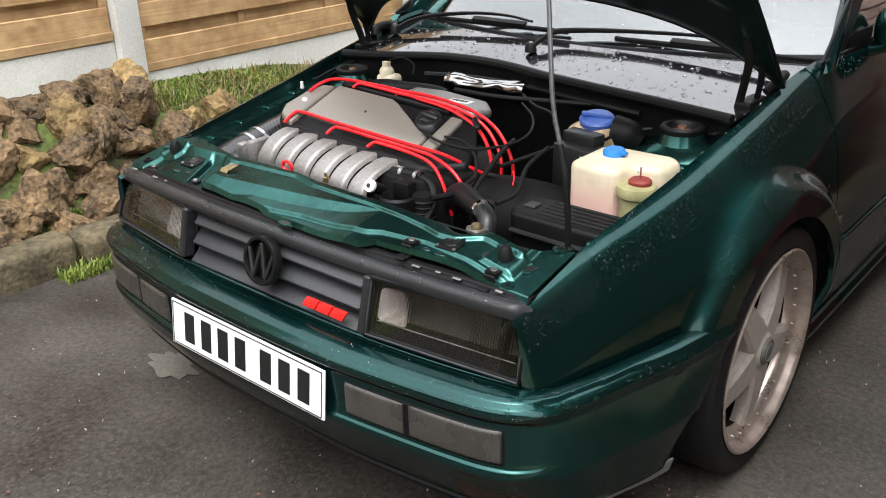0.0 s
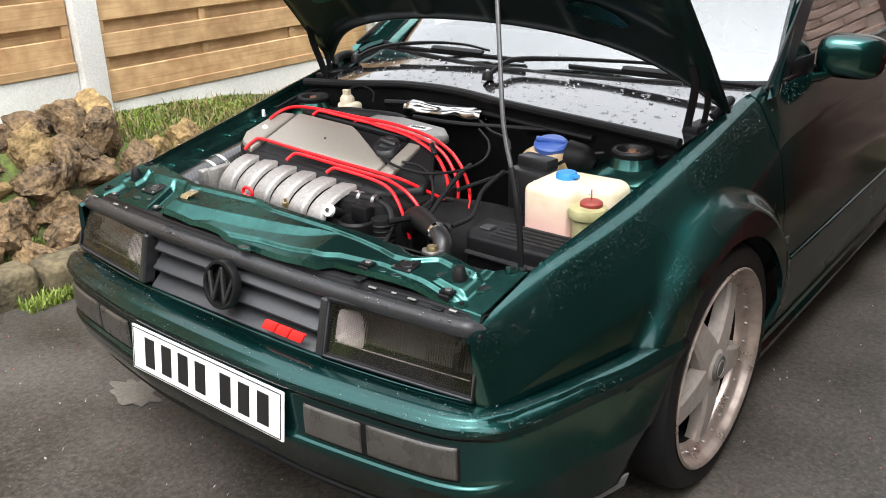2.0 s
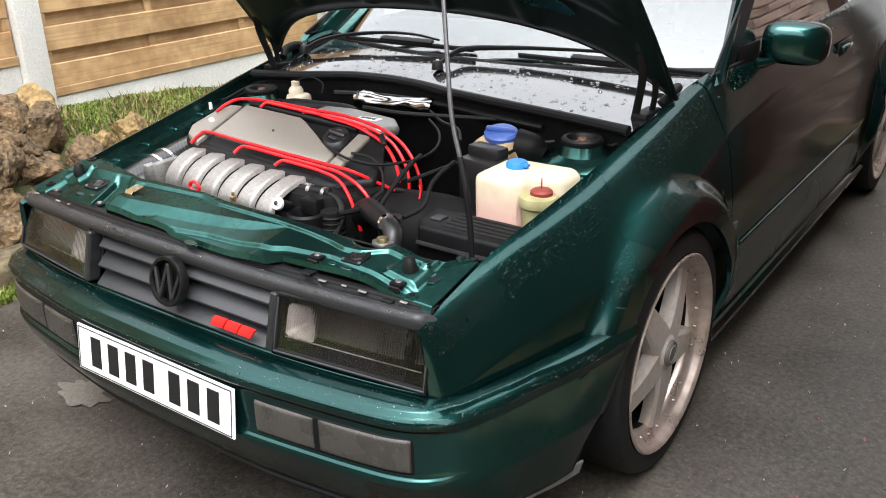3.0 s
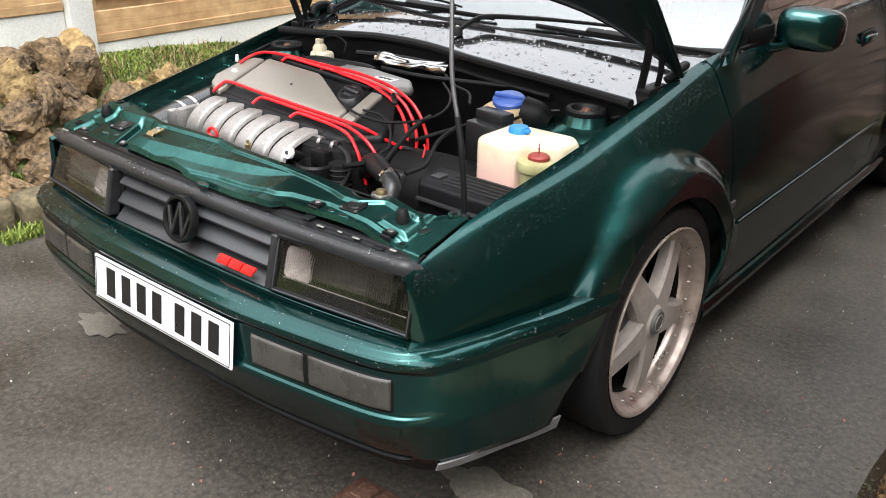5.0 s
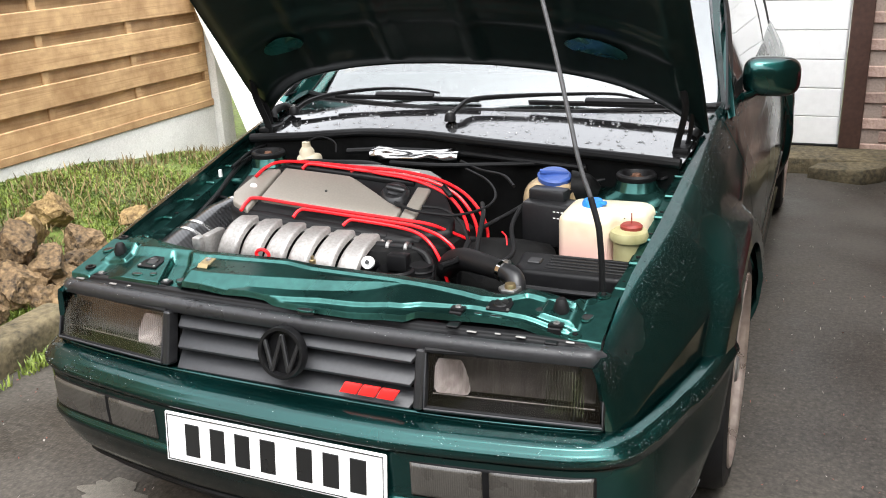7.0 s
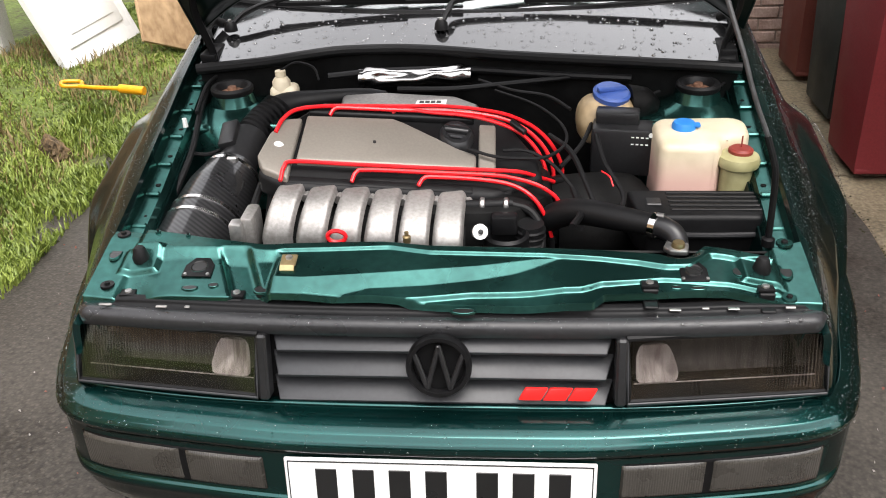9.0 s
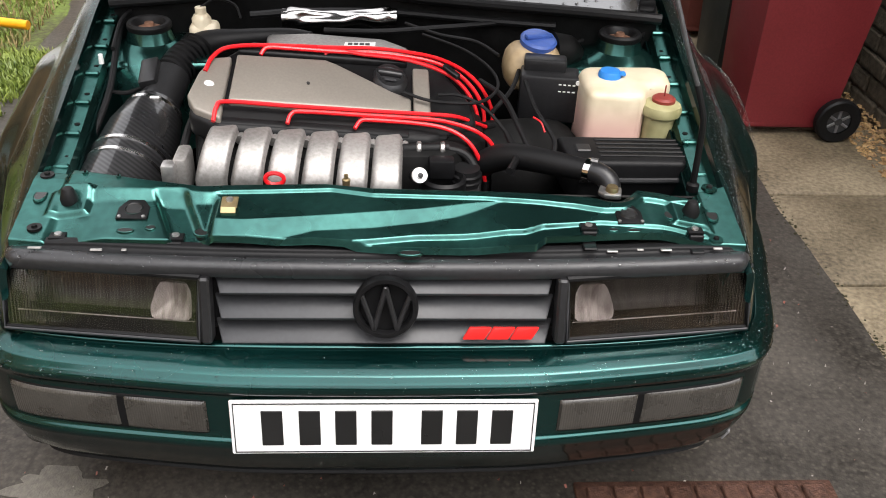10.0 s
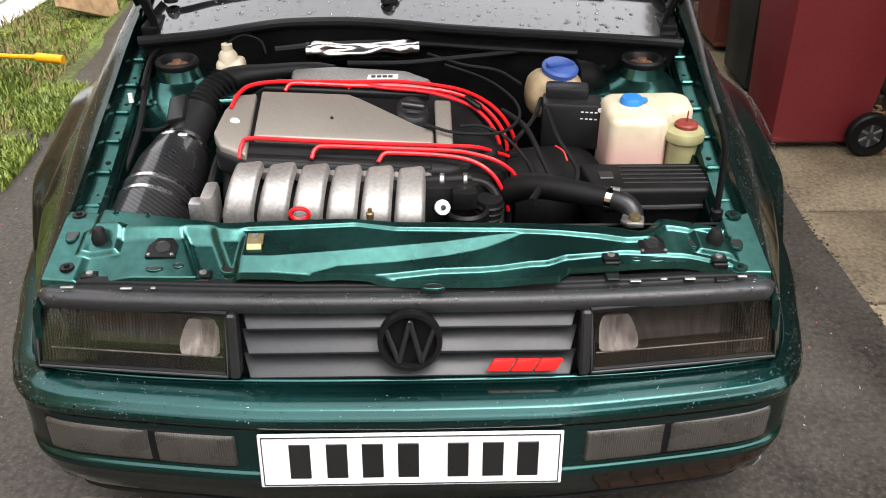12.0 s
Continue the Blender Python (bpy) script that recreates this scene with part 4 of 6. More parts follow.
vs, fs = grid(screen, 24, 12)
windscreen = made("windscreen", vs, fs, SCREEN_GLASS, car, "wet tinted windscreen reflecting a white sky", smooth=60, thick=0.005)
windscreen.visible_shadow = False
part("windscreen_seal", tube([screen(0, k / 8) for k in range(9)], .016, 8, 3), GASKET, car)
part("windscreen_seal", tube([screen(1, k / 8) for k in range(9)], .016, 8, 3), GASKET, car)
part("windscreen_seal", tube([screen(k / 16, 0) for k in range(17)], .010, 8, 2), RUBBER, car)
for sx in (1, -1):
    def pillar(u, v):
        b, t = Vector(BASE(sx)), Vector(TOP(sx))
        p = b.lerp(t, u) + Vector((0, -.035 * math.sin(math.pi * u) * .6, .018 * math.sin(math.pi * u)))
        base_out = Vector((sx * .738, 1.262, .868)).lerp(Vector((sx * .592, 2.02, 1.225)), u) + Vector((0, -.03 * math.sin(math.pi * u), .012 * math.sin(math.pi * u)))
        q = p.lerp(base_out, v)
        return tuple(q + Vector((sx * .012 * math.sin(math.pi * v), -.010 * math.sin(math.pi * v), 0)))
    vs, fs = grid(pillar, 16, 5, flip=sx < 0)
    made("windscreen_pillar", vs, fs, PAINT, car, "green windscreen pillar", smooth=60, thick=0.02)
    def waist(y):
        return min(.716, lerp_table(EDGE, y)[0] + .012) if y > 1.6 else .716

    def window(y0, y1, t0, t1):
        def f(u, v):
            y = y0 + (y1 - y0) * u
            yt = t0 + (t1 - t0) * u
            foot = waist(y)
            head = .600 - .10 * max(0, yt - 2.9) ** 1.3
            return (sx * (foot + (head - foot) * v + .010 * math.sin(math.pi * v)), y + (yt - y) * v, .888 + (1.225 - .888 - .10 * max(0, yt - 2.95)) * v + .01 * math.sin(math.pi * v))
        return f
    vs, fs = grid(window(1.42, 2.66, 2.02, 2.60), 10, 8, flip=sx < 0)
    w = made("side_window", vs, fs, GLASS, car, "tinted door window reflecting brickwork", smooth=60, thick=.004)
    w.visible_shadow = False
    vs, fs = grid(window(2.72, 3.40, 2.66, 3.02), 8, 8, flip=sx < 0)
    w = made("rear_side_window", vs, fs, GLASS, car, smooth=60, thick=.004)
    w.visible_shadow = False
    vs, fs = grid(window(1.26, 1.42, 1.97, 2.02), 2, 6, flip=sx < 0)
    made("quarter_trim", vs, fs, BLACK, car, thick=.006)
    vs, fs = grid(window(2.655, 2.73, 2.595, 2.665), 2, 6, flip=sx < 0)
    made("door_pillar", vs, fs, BLACK, car, thick=.010)
    vs, fs = grid(window(3.40, 3.92, 3.02, 3.30), 6, 6, flip=sx < 0)
    made("rear_pillar", vs, fs, PAINT, car, smooth=60, thick=.02)
    part("rear_window_seal", tube([window(3.38, 3.42, 3.00, 3.04)(.5, k / 6) for k in range(7)], .010, 8, 3), GASKET, car)
    part("belt_seal", tube([(sx * (waist(y) - .002), y, .886) for y in (1.27, 1.8, 2.4, 2.8, 3.1, 3.4)], .0055, 8, 3), RUBBER, car)
    part("roof_rail", tube([(sx * .600, 1.98, 1.222), (sx * .596, 2.4, 1.245), (sx * .592, 3.0, 1.235), (sx * .58, 3.3, 1.20)], .020, 10, 4), PAINT, car)
vs, fs = grid(lambda u, v: ((2 * u - 1) * .58, 1.93 + 1.4 * v + .10 * (2 * u - 1) ** 2 * (1 - v), 1.285 - .045 * (2 * u - 1) ** 2 - .05 * (v - .3) ** 2), 14, 12)
made("roof", vs, fs, PAINT, car, "green roof panel", smooth=60, thick=.02)
vs, fs = grid(lambda u, v: ((2 * u - 1) * (.58 + .06 * v), 3.33 + .62 * v, 1.25 - .33 * v - .03 * (2 * u - 1) ** 2), 10, 8)
made("rear_window", vs, fs, BLACK, car, thick=.01)
vs, fs = grid(lambda u, v: ((2 * u - 1) * (.64 + .06 * math.sin(math.pi * v)), 3.95 + .04 * math.sin(math.pi * v), .90 - .70 * v), 10, 8)
made("tailgate", vs, fs, PAINT, car, thick=.02)
# cabin
part("dashboard", tube([(-.66, 1.55, .80), (0, 1.50, .82), (.66, 1.55, .80)], .13, 14, 6, flat=.7), BLACK, car, "black dashboard behind the windscreen")
part("cabin_floor", rbox(1.40, 2.6, .04, .005, 1, pose(0, 2.65, .30)), BLACK, car)
part("bulkhead", rbox(1.36, .03, .62, .005, 1, pose(0, 1.28, .52)), DARK, car)
for sx in (-.34, .34):
    seat = part("seat", rbox(.50, .50, .18, .05, 3, pose(sx, 2.30, .48)), BLACK, car, "dark cloth front seat")
    part("backrest", rbox(.50, .14, .62, .05, 3, pose(sx, 2.58, .80, -14)), BLACK, seat)
    part("headrest", rbox(.26, .10, .18, .04, 3, pose(sx, 2.68, 1.14, -8)), BLACK, seat)
part("steering_wheel", tube([(.0 + -.34 + .18 * math.cos(a), 1.80 + .05 * math.sin(a), .86 + .17 * math.sin(a)) for a in [2 * math.pi * k / 16 for k in range(17)]], .014, 8, 2), BLACK, car)

# scuttle panel under the windscreen, wet black plastic
SEAL = [(-1, .955), (-.78, .980), (-.52, 1.055), (-.30, 1.068), (-.08, 1.045), (.15, 1.000), (.40, .972), (1, .925)]


def seal_y(s):
    return lerp_table(SEAL, s)[0]


def scuttle(u, v):
    s = 2 * u - 1
    x0, x1 = .645 * s, .70 * s
    b = BASE(s)
    y = seal_y(s) + (b[1] + .01 - seal_y(s)) * v
    z = .806 + .012 * (1 - s * s) + (.868 - .806 - .010 * (1 - s * s)) * v + .002 * math.sin(math.pi * v)
    return (x0 + (x1 - x0) * v, y, z)


vs, fs = grid(scuttle, 36, 12)
scuttle_panel = made("scuttle_panel", vs, fs, BLACK_WET, car, "wet black plastic scuttle panel beaded with rain", smooth=60, thick=.006)
part("scuttle_seal", tube([(.645 * s, seal_y(s) - .006, .812 + .012 * (1 - s * s)) for s in [k / 8 - 1 for k in range(17)]], .013, 10, 3), RUBBER, car, "black rubber bulkhead seal")
for arm, blade_at, ln in (([(-.060, 1.135, .860), (-.045, 1.175, .884), (-.020, 1.225, .899), (.120, 1.252, .909), (.250, 1.268, .914), (.400, 1.275, .917), (.480, 1.262, .906)], (.420, 1.246, .896), .54),
                          ([(-.610, 1.150, .858), (-.580, 1.195, .882), (-.510, 1.240, .900), (-.373, 1.272, .914), (-.250, 1.277, .916), (-.150, 1.268, .908)], (-.260, 1.248, .896), .50)):
    wiper = part("wiper", tube(arm, [.010, .011, .010, .0075, .006, .005], 8, 5, flat=.7), BLACK, car, "black windscreen wiper arm")
    part("pivot_cap", lathe([(0, .016), (.010, .015), (.016, .006), (.018, -.01)], 16, Matrix.Translation(arm[0])), BLACK, wiper)
    part("pivot_nut", lathe([(0, .020), (.005, .019), (.006, .014)], 6, Matrix.Translation(arm[0])), STEEL, wiper)
    part("blade", rbox(ln, .008, .016, .003, 1, Matrix.Translation(blade_at) @ pose(0, 0, -.004, 20, 0, 1)), RUBBER, wiper)
    part("spoiler", rbox(.20, .020, .012, .004, 2, Matrix.Translation(blade_at) @ pose(0, 0, .006, 25, 0, 1)), BLACK, wiper)

# front bumper
PLAN = [(0, .000), (.20, .003), (.30, .009), (.446, .027), (.55, .043), (.615, .058), (.665, .083), (.700, .130), (.727, .21), (.752, .33), (.776, .44), (.803, .615)]


def plan_point(s):
    """Along the bumper from the middle (0) to the wheel arch (1), with the outward normal."""
    pts = smooth_path([(x, y, 0) for x, y in PLAN], 8)
    k = abs(s) * (len(pts) - 1)
    i = min(int(k), len(pts) - 2)
    p, d = pts[i].lerp(pts[i + 1], k - i), (pts[i + 1] - pts[i]).normalized()
    n = Vector((d.y, -d.x, 0))
    if s < 0:
        p, n = Vector((-p.x, p.y, 0)), Vector((-n.x, n.y, 0))
    return p, n


SECTION = [(.085, .508), (.060, .506), (.040, .504), (.024, .501), (.012, .497), (.004, .491), (-.001, .483), (-.002, .475), (.001, .467), (.005, .462), (.008, .458), (.0085, .440),
           (.009, .40), (.009, .372), (.007, .362), (.002, .357), (.000, .350), (.001, .342), (.005, .332), (.014, .305), (.034, .265), (.060, .228)]


def bumper(u, v):
    s = 2 * u - 1
    k = v * (len(SECTION) - 1)
    i = min(int(k), len(SECTION) - 2)
    d = SECTION[i][0] + (SECTION[i + 1][0] - SECTION[i][0]) * (k - i)
    z = SECTION[i][1] + (SECTION[i + 1][1] - SECTION[i][1]) * (k - i)
    p, n = plan_point(s * (1 - .090 * step(.6, 1, abs(s)) * min(1, max(0, (.485 - z) / .25))))
    side = step(.53, .68, abs(s))
    if d > 0 and z > .47:
        d *= 1 - .5 * side
    if z > .455:
        z += .006 * step(.75, 1.0, abs(s)) - .010 * side
    if z < .33:
        z -= .024 * step(.6, .95, abs(s)) * (.33 - z) / .1
    if z < .474:
        d = d * (1 - side) + side * (.0015 + .004 * min(1, (.474 - z) / .02) + max(0, (.33 - z)) * .22)
    d -= .005 + .027 * step(.55, 1.0, abs(s))
    if z > .493:
        z += .005
    return (p.x - n.x * d, p.y - n.y * d, z)


vs, fs = grid(bumper, 160, 63, flip=True)
front_bumper = made("front_bumper", vs, fs, PAINT, car, "wet green front bumper with a rounded ridge", smooth=60, thick=.006, offset=-1, crisp=False)


def valance(u, v):
    s = 2 * u - 1
    p, n = plan_point(s * .93)
    d = .058 + .045 * v + .01 * math.sin(v * math.pi)
    d *= 1 - .55 * step(.62, .80, abs(s))
    return (p.x - n.x * d, p.y - n.y * d, .228 - .052 * v + .02 * step(.7, 1, abs(s)))


vs, fs = grid(valance, 80, 6)
made("chin_spoiler", vs, fs, BLACK, front_bumper, "black plastic chin spoiler", smooth=60, thick=.008)
vs, fs = grid(lambda u, v: (lambda p, n: (p.x - n.x * (.016 - .016 * u + .010 * (1 - v)), p.y - n.y * (.016 - .016 * u + .010 * (1 - v)), .200 - .024 * u + (.022 + .014 * u) * v))(*plan_point(.66 + .270 * u)), 16, 4)
made("scuffed_corner", vs, fs, mat("scuffed_grey_plastic", (.17, .17, .175), .5, 0, .3, 60), front_bumper, "scuffed pale lower edge of the bumper", thick=.004)


def lens_on_bumper(s0, s1, z0, z1, out, material, parent, name, label):
    def f(u, v):
        p, n = plan_point(s0 + (s1 - s0) * u)
        bulge = out + .004 * math.sin(math.pi * u) ** .3 * math.sin(math.pi * v) ** .3 if 0 < u < 1 and 0 < v < 1 else out - .004
        return (p.x + n.x * bulge, p.y + n.y * bulge, z0 + (z1 - z0) * v)
    vs, fs = grid(f, 40, 16, flip=s0 < 0)
    return made(name, vs, fs, material, parent, label, smooth=50)


def s_of_x(x):
    return min((k / 400 for k in range(401)), key=lambda q: abs(plan_point(q)[0].x - x))


for sx in (1, -1):
    a, b, c, d = (s_of_x(x) * sx for x in (.302, .4435, .4475, .640))
    surround = lens_on_bumper(s_of_x(.296) * sx, s_of_x(.647) * sx, .364, .449, -.0035, BLACK, front_bumper, "lamp_recess", "black recess round the front lamps")
    lens_on_bumper(a, b, .371, .443, .001, FOG_LENS, front_bumper, "fog_lamp", "smoked rectangular fog lamp lens")
    lens_on_bumper(c, d, .372, .444, .001, FOG_LENS, front_bumper, "indicator_lamp", "smoked wrap-round indicator lens")

# number plate: white, its writing as plain bars
plate = part("number_plate", rbox(.520, .006, .111, .002, 1, pose(0, -.006, .401, -7)), WHITE_PLATE, front_bumper, "white number plate")
part("plate_border", join(*[rbox(sx, .002, sz, 0, 1, pose(0, -.006, .401, -7) @ pose(px, -.0035, pz)) for sx, sz, px, pz in
                            ((.508, .0016, 0, .050), (.508, .0016, 0, -.050), (.0016, .100, -.2535, 0), (.0016, .100, .2535, 0))]), PLATE_BLACK, plate)
for k, x in enumerate((-.190, -.127, -.066, -.005, .080, .140, .200)):
    part("bar", rbox(.036, .0024, .072, .001, 1, pose(0, -.006, .401, -7) @ pose(x, -.0036, 0)), PLATE_BLACK, plate)

# grille, header trim, headlamps
front = part("grille", rbox(.60, .02, .125, .004, 1, pose(0, .135, .580, -14)), BLACK, car, "dark grey slatted grille")
for k in range(3):
    z = .528 + .044 * k
    bm = rbox(.584, .056, .010, .003, 2, pose(0, .100 + .011 * k, z, 28))
    for v in bm.verts:
        if abs(v.co.x) > .28 and v.co.z < z:
            v.co.x -= math.copysign(.016, v.co.x)
    part("slat", bm, GREY_SLAT, front)
for sx in (-1, 1):
    part("grille_end", rbox(.018, .035, .118, .004, 1, pose(sx * .298, .092, .578, -14)), BLACK_SATIN, front)
em = pose(0, .074, .595, 90 - 14)
emblem = part("emblem", lathe([(.043, -.004), (.043, .004), (.0455, .010), (.052, .010), (.0545, .005), (.0545, -.008), (.02, -.010), (.0, -.010)], 48, em), BLACK, front, "round black emblem")
for a, b in (((-.040, .022), (-.019, -.038)), ((-.019, -.038), (0, .036)), ((.019, -.038), (0, .036)), ((.040, .022), (.019, -.038))):
    a, b = Vector((*a, 0)), Vector((*b, 0))
    d = b - a
    part("emblem_bar", rbox(.0085, d.length + .004, .010, .002, 1, em @ Matrix.Translation((a + b) / 2) @ pose(0, 0, .004, 0, 0, math.degrees(math.atan2(d.y, d.x)) - 90)), BLACK_SATIN, emblem)
# three slanted red blocks side by side
badge = None
for k in range(3):
    bm = rbox(.0375, .022, .008, .002, 2)
    for v in bm.verts:
        v.co.x += v.co.y * .55
    bmesh.ops.transform(bm, matrix=pose(.155 + .0405 * k, .068, .545, 90 - 14), verts=bm.verts)
    block = part("badge_block" if badge else "model_badge", bm, RED_BADGE, badge or front, "" if badge else "red model badge of slanted blocks")
    badge = badge or block


def header(u, v):
    s = 2 * u - 1
    a = v * math.pi
    end = step(.965, 1.0, abs(s))
    y0 = .104 + .030 * abs(s) ** 2.5 + .014 * end
    r = .024 * (1 - .55 * end * end)
    return (.637 * s, y0 + .018 - r * 1.05 * math.cos(a - .5), .633 + .010 * v - .004 * end + r * math.sin(a) * .95)


vs, fs = grid(header, 120, 12)
made("header_trim", vs, fs, TRIM, car, "wet black trim strip above the headlamps and grille", smooth=60, thick=.004)
# two stepped plastic ledges behind the trim, then the dark pocket under the slam panel
LEDGE = [(0, 0), (.018, .004), (.021, .010), (.034, .012), (.040, .004), (.080, .004)]


def ledge(u, v):
    s = 2 * u - 1
    k = v * (len(LEDGE) - 1)
    i = min(int(k), len(LEDGE) - 2)
    dy, dz = [LEDGE[i][q] + (LEDGE[i + 1][q] - LEDGE[i][q]) * (k - i) for q in (0, 1)]
    return (.628 * s, .112 + .033 * abs(s) ** 2.5 + dy, .658 + dz - .006 * step(.75, 1.0, abs(s)))


vs, fs = grid(ledge, 60, 15)
made("header_flange", vs, fs, BLACK, car, "black plastic strip behind the header trim", smooth=60, thick=.004, crisp=False)
vs, fs = grid(lambda u, v: ((2 * u - 1) * .640, .064 + .050 * abs(2 * u - 1) ** 3 + .012 * v, .514 + .003 * math.sin(math.pi * v)), 40, 5)
made("lower_lip", vs, fs, PAINT, car, "green body lip under the grille", thick=.006, crisp=False)

for sx in (1, -1):
    TL, TR, BR, BL = Vector((.306, .103, .634)), Vector((.637, .143, .634)), Vector((.642, .112, .524)), Vector((.310, .072, .526))

    def quad(u, v, inset=0.0, push=0.0):
        u, v = inset + u * (1 - 2 * inset), inset * 2.6 + v * (1 - 5.2 * inset)
        q = BL.lerp(BR, u).lerp(TL.lerp(TR, u), v)
        q = q + Vector((.1, -.96, .25)).normalized() * (push - .012 * max(0, u - .8) ** 1.5)
        return Vector((sx * q.x, q.y, q.z))
    vs, fs = grid(lambda u, v: tuple(quad(u, v, 0, -.085)), 8, 4, flip=sx < 0)
    lamp = made("headlamp", vs, fs, BLACK, car, "smoked rectangular headlamp in a black frame", thick=.004)
    frame_bm = tube([quad(0, 0), quad(.5, 0), quad(1, 0), quad(1, .5), quad(1, 1), quad(.5, 1), quad(0, 1), quad(0, .5), quad(0, 0)], .0065, 8, 1)
    part("rubber_frame", frame_bm, BLACK, lamp)
    # an added pale tube for the light caught on the frame's chamfer
    part("chamfer_highlight", tube([quad(1, .95, 0, .006), quad(1, .5, 0, .006), quad(1, 0, 0, .006), quad(.5, 0, 0, .006), quad(0, 0, 0, .006), quad(0, .5, 0, .006), quad(0, .95, 0, .006)], .0022, 8, 1), GREY_SLAT, lamp)
    vs, fs = grid(lambda u, v: tuple(quad(u, v, .015, .002 + .004 * math.sin(math.pi * u) * math.sin(math.pi * v))), 16, 8, flip=sx < 0)
    lens = made("lens", vs, fs, SMOKED, lamp, "smoked glass lens", smooth=60, thick=.003)
    lens.visible_shadow = False

    def bowl(u0, u1, v0, v1, deep):
        def f(u, v):
            d = (1 - (2 * u - 1) ** 2) * (1 - (2 * v - 1) ** 2)
            return tuple(quad(u0 + (u1 - u0) * u, v0 + (v1 - v0) * v, .03, -.046 - deep * d ** .6))
        return grid(f, 18, 12, flip=sx < 0)
    def dish(a, r):
        """The lit patch painted in the main beam's bowl, rounded and cut off by the lamp's inner end."""
        q, c = 2 * math.pi * a, (.125, .60)
        v = min(.93, max(.24, c[1] + .40 * r * math.copysign(abs(math.sin(q)) ** .6, math.sin(q))))
        u = max(.02, c[0] - .03 * (v - .5) + .125 * r * (1.15 - .5 * v) * math.copysign(abs(math.cos(q)) ** .6, math.cos(q)))
        return tuple(quad(u, v, .03, -.006 - .034 * (1 - r * r)))
    made("reflector", *grid(dish, 40, 10, flip=sx > 0), LAMP_LIT, lamp, "bright main beam reflector", smooth=60)
    made("reflector", *bowl(.03, .97, .22, .95, .020), LAMP_SHADED, lamp, smooth=60)
    part("reflector_edge", tube([quad(.02, .225, .02, -.010), quad(.5, .225, .02, -.010), quad(.97, .225, .02, -.010)], .0011, 6, 3), LAMP_LIT, lamp)
    for k in range(16):
        q0, q1 = quad(.70 + .016 * k, .12, .015, .0045), quad(.70 + .016 * k, .88, .015, .0045)
        if k < 14:
            part("flute", tube([q0, q1], .0008, 6, 1), SMOKED, lens)

# wheels
CAP_GREY = mat("dull_grey_cap", (0.11, 0.105, 0.10), 0.4, 0.4, 0.2, 60)


def wheel(at, side, turn):
    w = part("wheel", lathe([(.246, -.088), (.254, -.098), (.270, -.104), (.292, -.100), (.302, -.085), (.305, -.05), (.305, .05), (.302, .080), (.292, .096), (.270, .103), (.250, .099), (.245, .090), (.243, .0), (.246, -.088)], 64,
                              pose(*at, 0, 90 * side, 0)), RUBBER, car, "low-profile black tyre on a deep-dish five-spoke silver alloy")
    m = pose(*at, 0, 90 * side, 0)
    rim = part("rim", lathe([(.243, .096), (.248, .101), (.244, .105), (.238, .102), (.234, .096), (.229, .084), (.223, .076), (.210, .071), (.205, .067), (.202, .060), (.200, .052)], 64, m), RIM_LIP, w, "polished dished rim with pinkish sheen")
    for k in range(5):
        bm = bmesh.new()
        prof = [(.024, .046, .081), (.060, .045, .083), (.095, .040, .081), (.140, .034, .076), (.185, .031, .069), (.208, .036, .065)]
        top, bot = [], []
        for r, hw, h in prof:
            top.append([bm.verts.new((r, sgn * hw * f, h + (-.004 if f > .8 else .004))) for sgn, f in ((-1, 1), (-1, .78), (1, .78), (1, 1))])
            bot.append([bm.verts.new((r, sgn * hw, h - .030)) for sgn in (-1, 1)])
        for i in range(len(prof) - 1):
            for j in range(3):
                bm.faces.new((top[i][j], top[i + 1][j], top[i + 1][j + 1], top[i][j + 1]))
            bm.faces.new((bot[i][0], bot[i + 1][0], top[i + 1][0], top[i][0]))
            bm.faces.new((top[i][3], top[i + 1][3], bot[i + 1][1], bot[i][1]))
        bmesh.ops.recalc_face_normals(bm, faces=bm.faces)
        bmesh.ops.transform(bm, matrix=m @ pose(0, 0, 0, 0, 0, 72 * k + turn), verts=bm.verts)
        part("spoke", bm, RIM, w)
    part("hub_face", lathe([(0, .091), (.036, .091), (.040, .087), (.054, .084), (.060, .073), (.062, .01)], 32, m), RIM, w)
    part("centre_cap", lathe([(0, .098), (.022, .098), (.025, .096), (.030, .098), (.033, .094), (.033, .085)], 28, m), CAP_GREY, w, "grey centre cap")
    for k in range(26):
        part("rim_bolt", lathe([(0, .079), (.0026, .0785), (.0032, .070)], 6, m @ pose(.2135 * math.cos(k * .24166), .2135 * math.sin(k * .24166), 0)), STEEL, w)
    # barrel and back disc near-black, in place of the shade behind the spokes
    part("barrel", lathe([(.200, .052), (.199, -.09)], 48, m), DARK, w)
    part("cap_ring", lathe([(.019, .0985), (.0205, .1000), (.022, .0985)], 28, m), STEEL, w)
    part("brake_disc", lathe([(0, -.01), (.140, -.01), (.140, -.03), (0, -.03)], 32, m), DARK, w)
    part("barrel_back", lathe([(.0, -.07), (.204, -.07)], 32, m), DARK, w)


for yc, zc in AXLES:
    for sx in (1, -1):
        wheel((sx * .722, yc, .305), sx, 1 if yc < 1 else 33)


# ---- the car: engine bay ----
def edge_at(y):
    return lerp_table(EDGE, y)


